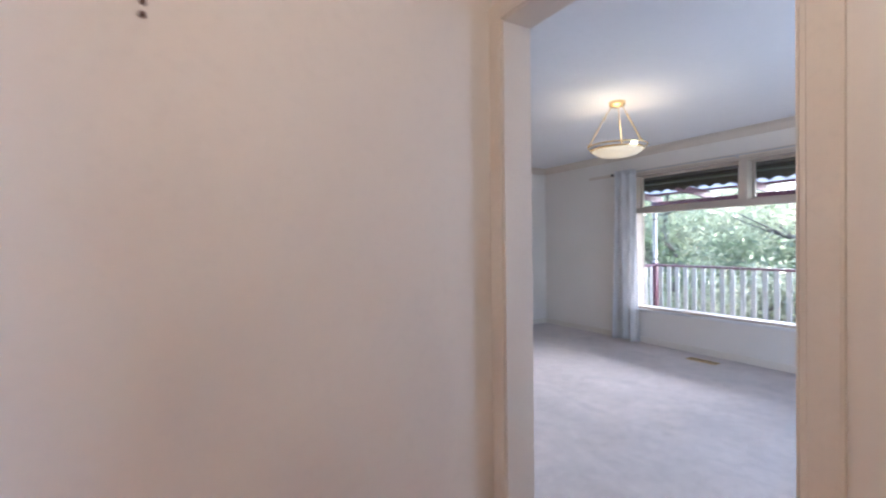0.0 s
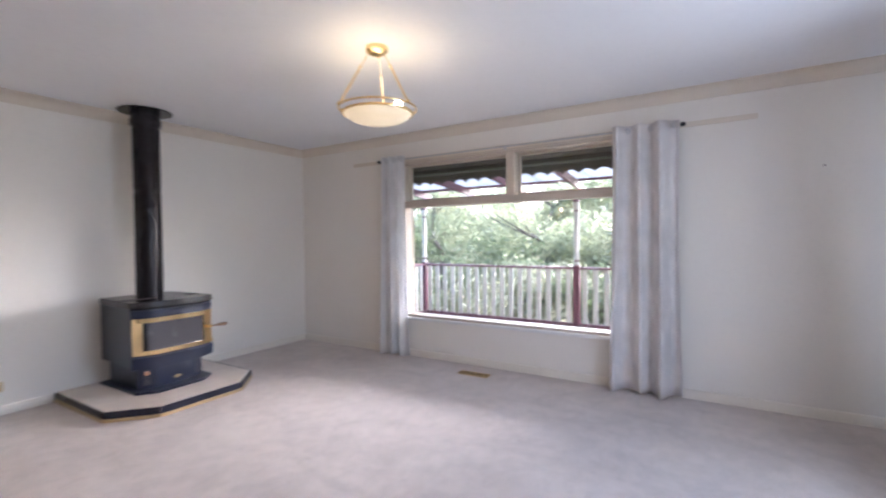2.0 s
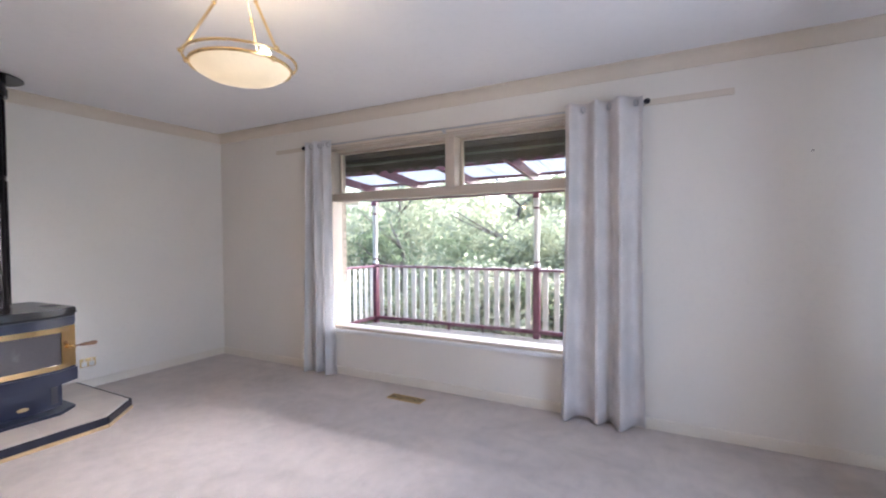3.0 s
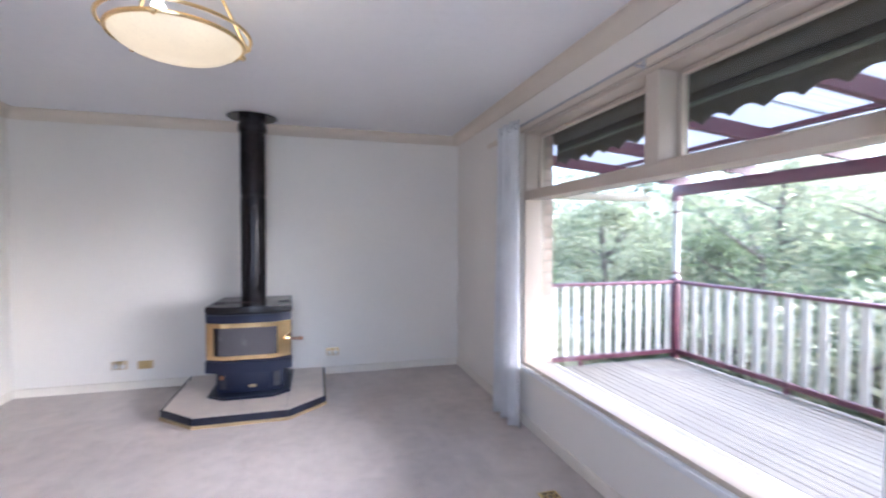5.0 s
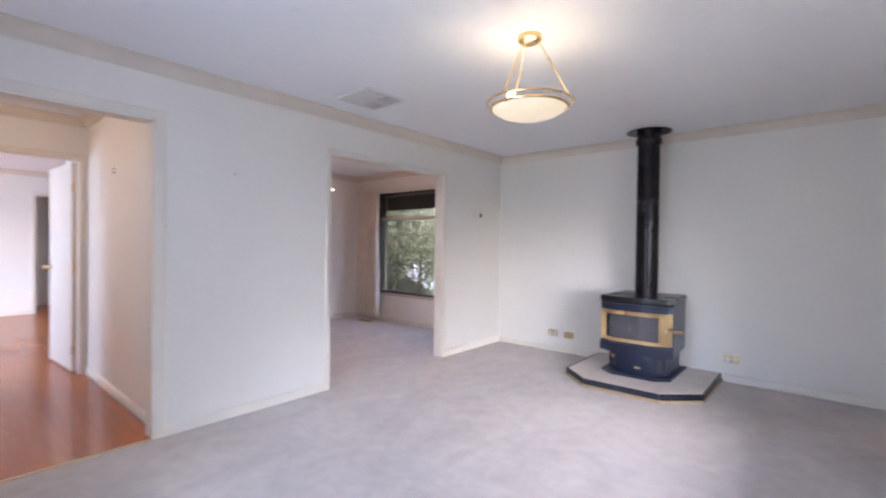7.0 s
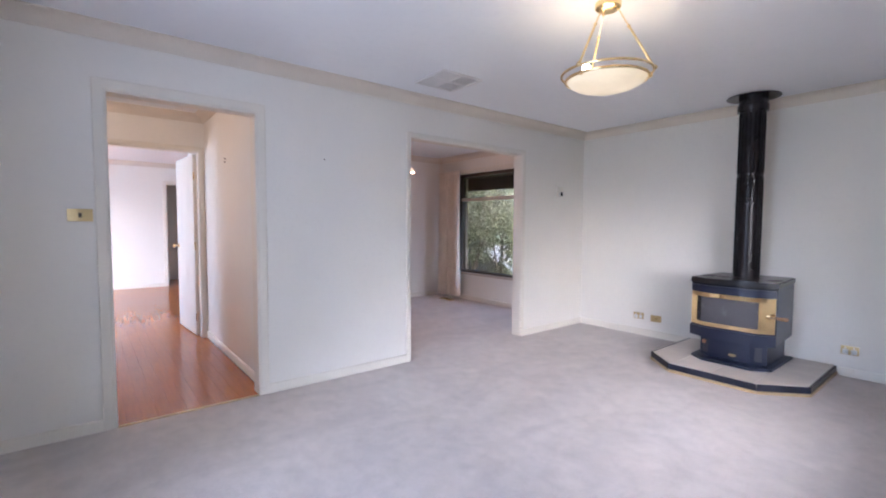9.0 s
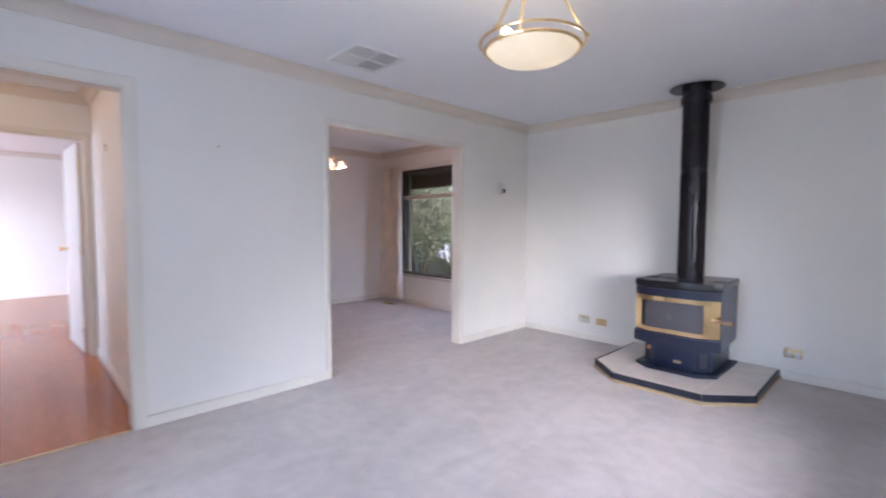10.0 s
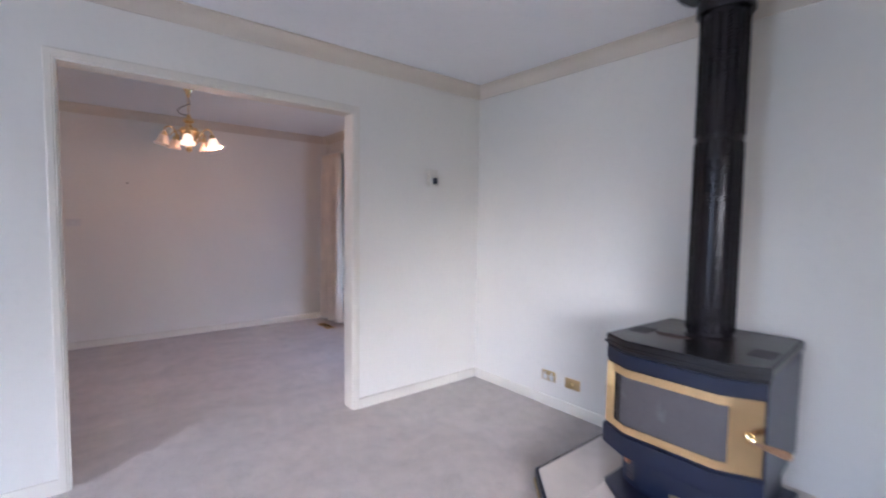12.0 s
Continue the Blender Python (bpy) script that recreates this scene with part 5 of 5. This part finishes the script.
def awning():
    a = thing("window_awning", "rolled olive canvas awning with scalloped hem above the window", "awning")
    y0, y1 = WIN[0] - 0.12, WIN[1] + 0.12
    bm = bmesh.new()
    tube(bm, [(XO + 0.085, y0, 2.17), (XO + 0.085, y1, 2.17)], 0.075, 20)
    part("roll", bm, M["canvas"], a)
    bm = bmesh.new()
    tube(bm, [(XO + 0.10, y0, 2.040), (XO + 0.10, y1, 2.040)], 0.014, 10)
    part("front_bar", bm, M["canvas_trim"], a, "pale green front bar")
    bm = bmesh.new()
    n = 300
    prev = None
    for k in range(n + 1):
        y = y0 + (y1 - y0) * k / n
        hem = 1.922 + 0.036 * abs(math.sin(math.pi * (y - y0) / 0.155)) ** 1.0
        xx = XO + 0.098 + 0.004 * math.sin(y * 9)
        cur = [bm.verts.new((xx, y, z)) for z in (hem, 1.99, 2.040, 2.11)]
        if prev:
            for i in range(3):
                bm.faces.new((prev[i], cur[i], cur[i + 1], prev[i + 1]))
        prev = cur
    v = part("valance", bm, M["canvas"], a, "scalloped canvas valance")
    v.modifiers.new("thickness", "SOLIDIFY").thickness = 0.003
    for y in (y0 + 0.02, y1 - 0.02):
        part("bracket", boxes((XO, XO + 0.10, y - 0.015, y + 0.015, 2.24, 2.27)), M["black_metal"], a)


awning()

# brick skin of the east wall
brick_wall = setting("wall_brick", walled("y", X1 + 0.135, XO - 0.004, -3.2, RY + 0.1, DZ - 2.2, H, [(WIN[0] - 0.02, WIN[1] + 0.02, WIN[2], WIN[3])]), M["mortar"], "salmon brick outer wall")
brick = mesh_of("brick", boxes((-0.056, 0.056, -0.055, 0.055, -0.038, 0.038), bevel=0.003), M["brick"], False)
for side, y in ((1, WIN[1] + 0.069), (-1, WIN[0] - 0.069)):
    for k in range(20):
        b = new("brick", brick)
        b.parent, b.location = brick_wall, (XO - 0.055, y, WIN[2] + 0.04 + 0.086 * k)
setting("eaves", boxes((DX0 - 3.9, X1 + 0.2, Y1 + 0.13, Y1 + 0.95, 2.16, 2.22), (DX0 - 3.9, X1 + 0.2, Y1 + 0.90, Y1 + 0.95, 1.93, 2.158), bevel=0.004), M["brown_frame"], "dark timber eaves over the dining window")
setting("wall_north_outer", walled("x", Y1 + 0.131, Y1 + 0.22, DX0 - 4.0, X1 + 0.24, -1.2, 2.14, [(DWIN[0], DWIN[1], DWIN[2] - 0.02, DWIN[3])]), M["brick"], "salmon brick outer wall by the dining room")

# ---- the garden ----
def ground_height(x, y):
    east = 1 / (1 + math.exp(-(x - 6.0) * 0.7))
    return -0.55 - 2.6 * east - 0.35 * math.sin(x * 0.21 + 1) * math.cos(y * 0.17)


bm = bmesh.new()
ticks = sorted({*range(-40, 61, 2), -800, -400, -200, -120, -80, -60, 80, 120, 200, 400, 800})
gv = {(a, b): bm.verts.new((a, b, ground_height(a, b))) for a in ticks for b in ticks}
for a, a2 in zip(ticks, ticks[1:]):
    for b, b2 in zip(ticks, ticks[1:]):
        bm.faces.new((gv[a, b], gv[a2, b], gv[a2, b2], gv[a, b2]))
setting("ground", bm, M["ground"], "sloping garden lawn and soil", True)


def tree(x, y, height, spread, seed, leaf, clumps=26, per=130, size=0.16, low=0.25, stems=1, trunk=0.14, label="leafy green garden tree"):
    """Tapered trunk or stems, limbs and a crown of many small leaves in clumps."""
    rng = random.Random(seed)
    g = ground_height(x, y)
    t = thing("tree", label, "tree", "garden trees")
    tips = []
    bm = bmesh.new()
    for s in range(stems):
        a = rng.uniform(0, 6.28)
        lean = 0.0 if stems == 1 else rng.uniform(0.12, 0.42)
        pts, p, d = [], Vector((x, y, g - 0.1)), Vector((math.cos(a) * lean, math.sin(a) * lean, 1)).normalized()
        for k in range(7):
            pts.append(p.copy())
            p = p + d * height * 0.12
            d = (d + Vector((rng.uniform(-0.13, 0.13), rng.uniform(-0.13, 0.13), 0.05))).normalized()
        tube(bm, pts, trunk / stems ** 0.5, 9, 0.45)
        for k in range(3, 7):
            for _ in range(3):
                b = rng.uniform(0, 6.28)
                e = Vector((math.cos(b), math.sin(b), rng.uniform(0.25, 0.9))).normalized()
                q, lp = pts[k].copy(), []
                for _ in range(4):
                    lp.append(q.copy())
                    q = q + e * spread * rng.uniform(0.16, 0.30)
                    e = (e + Vector((rng.uniform(-0.25, 0.25), rng.uniform(-0.25, 0.25), rng.uniform(-0.1, 0.15)))).normalized()
                tube(bm, lp, trunk * 0.30 / stems ** 0.4, 6, 0.3)
                tips += lp[2:]
    part("trunk", bm, M["bark"], t, "grey-brown trunk and limbs")
    verts, faces = [], []
    for c in range(clumps):
        if c < len(tips) and rng.random() < 0.6:
            ctr = rng.choice(tips)
        else:
            a, r = rng.uniform(0, 6.28), spread * math.sqrt(rng.random())
            ctr = Vector((x + math.cos(a) * r, y + math.sin(a) * r, g + height * (low + (1 - low) * rng.random() * (1 - 0.35 * r / spread))))
        rad = spread * rng.uniform(0.18, 0.36)
        for _ in range(per):
            o = Vector((rng.gauss(0, 1), rng.gauss(0, 1), rng.gauss(0, 0.7))) * rad * 0.55
            u = Vector((rng.uniform(-1, 1), rng.uniform(-1, 1), rng.uniform(-1, 0.4))).normalized()
            w = u.cross(Vector((rng.uniform(-1, 1), rng.uniform(-1, 1), rng.uniform(-1, 1)))).normalized()
            s = size * rng.uniform(0.6, 1.4)
            q = ctr + o
            i = len(verts)
            verts += [q, q + u * s * 0.5 + w * s * 0.24, q + u * s, q + u * s * 0.5 - w * s * 0.24]
            faces.append((i, i + 1, i + 2, i + 3))
    me = bpy.data.meshes.new("crown")
    me.from_pydata([tuple(v) for v in verts], [], faces)
    me.materials.append(M[leaf])
    crown = new("crown", me)
    crown.parent = t
    tagged(crown, "many small green leaves")
    return t


rng = random.Random(4)
# beyond the deck
for k, (x, y, h, sp, lf) in enumerate((
        (10.6, 7.6, 5.8, 2.3, "leaf_dark"), (11.5, 5.0, 6.0, 2.4, "leaf"), (12.5, 2.4, 5.2, 2.2, "leaf_pale"), (13.5, 0.0, 5.0, 2.2, "leaf_pale"), (15.0, 7.0, 8.0, 3.0, "leaf"),
        (16.5, 3.5, 6.6, 3.0, "leaf_pale"), (9.6, 11.0, 6.6, 2.2, "leaf"), (12.0, 13.5, 8.0, 2.8, "leaf_dark"), (8.6, 15.0, 7.5, 2.4, "leaf"), (17.0, 11.5, 9.5, 3.4, "leaf"),
        (6.6, 18.5, 8.5, 2.8, "leaf_dark"), (14.5, 19.0, 9.5, 3.4, "leaf"), (19.0, -1.5, 6.0, 3.0, "leaf_pale"), (9.4, 3.4, 3.6, 1.5, "leaf"), (9.2, 6.2, 3.4, 1.4, "leaf"),
        (9.6, 9.0, 3.4, 1.4, "leaf_dark"), (9.8, 0.8, 3.4, 1.4, "leaf_pale"), (24.0, 7.0, 9.0, 4.0, "leaf"), (22.0, 14.0, 10.0, 4.0, "leaf_pale"), (23.0, 1.0, 8.0, 3.6, "leaf_pale"), (26.0, -6.0, 8.0, 4.0, "leaf_pale"), (20.0, 22.0, 11.0, 4.2, "leaf"), (10.5, 24.0, 10.0, 3.6, "leaf"))):
    tree(x, y, h, sp, 20 + k, lf, 40, 190, 0.115 + 0.005 * max(0, x - 9), 0.12)
# a shrub belt close under the deck rail
for k in range(15):
    a = k / 14
    x, y = (9.3 + 0.9 * math.sin(k * 2.3), -4.0 + 11.0 * a) if k < 12 else (8.3 - 1.1 * (k - 11), 8.6 + 0.6 * math.sin(k * 1.7))
    tree(x, y, (4.1 if k < 12 else 2.6) + 0.5 * math.sin(k * 1.9), 1.35, 300 + k, ("leaf", "leaf_pale", "leaf_dark")[k % 3], 46, 170, 0.105, 0.18, 3, 0.07, "dense leafy garden shrub below the deck")
# taller trees that close the view
for k in range(7):
    x, y = 13.5 + 4.0 * (k % 3) + 0.7 * math.sin(k), 1.0 + 3.4 * k
    tree(x, y, 6.4 + 1.3 * math.sin(k * 1.3), 2.6, 340 + k, ("leaf_pale", "leaf", "leaf_pale")[k % 3], 60, 190, 0.17, 0.22)
for k in range(8):
    x, y = 25.0 + 3.0 * (k % 2) + math.sin(k * 2.1), -7.0 + 4.6 * k
    tree(x, y, 9.6 + 1.2 * math.sin(k * 1.7), 3.3, 360 + k, ("leaf", "leaf_pale")[k % 2], 50, 170, 0.28, 0.1)
# by the dining window
tree(-5.5, 8.6, 4.4, 1.9, 71, "leaf_dark", 60, 120, 0.10, 0.40, 5, 0.13, "many-stemmed dark-leaved tree beside the fence")
tree(-8.6, 10.8, 5.4, 2.0, 72, "leaf", 30, 130, 0.12, 0.3)
tree(-5.0, 8.0, 3.9, 1.5, 76, "leaf_pale", 44, 110, 0.085, 0.42, 6, 0.12, "many-stemmed dark-leaved shrub before the fence")
tree(-4.45, 8.7, 2.7, 0.95, 77, "leaf", 44, 110, 0.085, 0.2, 3, 0.06, "leafy shrub growing over the paling fence")
tree(-4.6, 12.5, 5.6, 1.8, 73, "leaf", 24, 110, 0.12, 0.4)
tree(-12.5, 15.0, 7.0, 3.2, 74, "leaf", 34, 120, 0.2, 0.2)


def fence():
    f = thing("paling_fence", "grey weathered paling fence stepping down the slope", "fence")
    y = 9.5
    top_of = lambda x: 1.0 if x < -7.0 else 1.0 - (x + 7.0) * 0.46 if x < -4.4 else -0.2
    pal = mesh_of("paling", boxes((-0.047, 0.047, -0.007, 0.007, -1.9, 0.0), bevel=0.002), M["paling"], False)
    x = -15.0
    while x < -2.0:
        p = new("paling", pal)
        p.parent, p.location = f, (x, y, top_of(x) + random.uniform(-0.02, 0.02))
        x += 0.102
    part("rail", boxes((-15, -7, y + 0.012, y + 0.05, 0.55, 0.63)), M["paling"], f)


fence()

# pale concrete road beyond the fence
bm = bmesh.new()
road_v = [[bm.verts.new((a, b, ground_height(a, b) + 0.05)) for b in range(15, 29, 2)] for a in range(-40, 25, 2)]
for r0, r1 in zip(road_v, road_v[1:]):
    for i in range(len(r0) - 1):
        bm.faces.new((r0[i], r1[i], r1[i + 1], r0[i + 1]))
setting("road", bm, M["concrete"], "pale concrete road beyond the fence", True)

# ---- floor boards of the hall and the far room, laid along x ----
BW = 0.085
rng = random.Random(9)
plank_meshes = {}
y = FY0 + BW / 2
while y < FY1:
    x = FX0 - 1.2 - rng.random() * 1.5
    right = DX0 - T if y > HY1 else -0.013 if y > HY0 - 0.05 else HX0 - 0.1
    while x < right - 0.02:
        length = rng.choice((1.2, 1.8, 2.4, 3.0))
        x2 = min(x + length, right)
        if right - x2 < 0.25:
            x2 = right
        key = round(x2 - x, 3)
        if key not in plank_meshes:
            plank_meshes[key] = mesh_of("floorboard", boxes((-key / 2 + 0.0003, key / 2 - 0.0003, -BW / 2 + 0.0003, BW / 2 - 0.0003, -0.012, 0.0)), M["floorboard"], False)
        p = new("floorboard", plank_meshes[key])
        p.parent, p.location = hall_floor, ((x + x2) / 2, y, -0.0005)
        x = x2
    y += BW
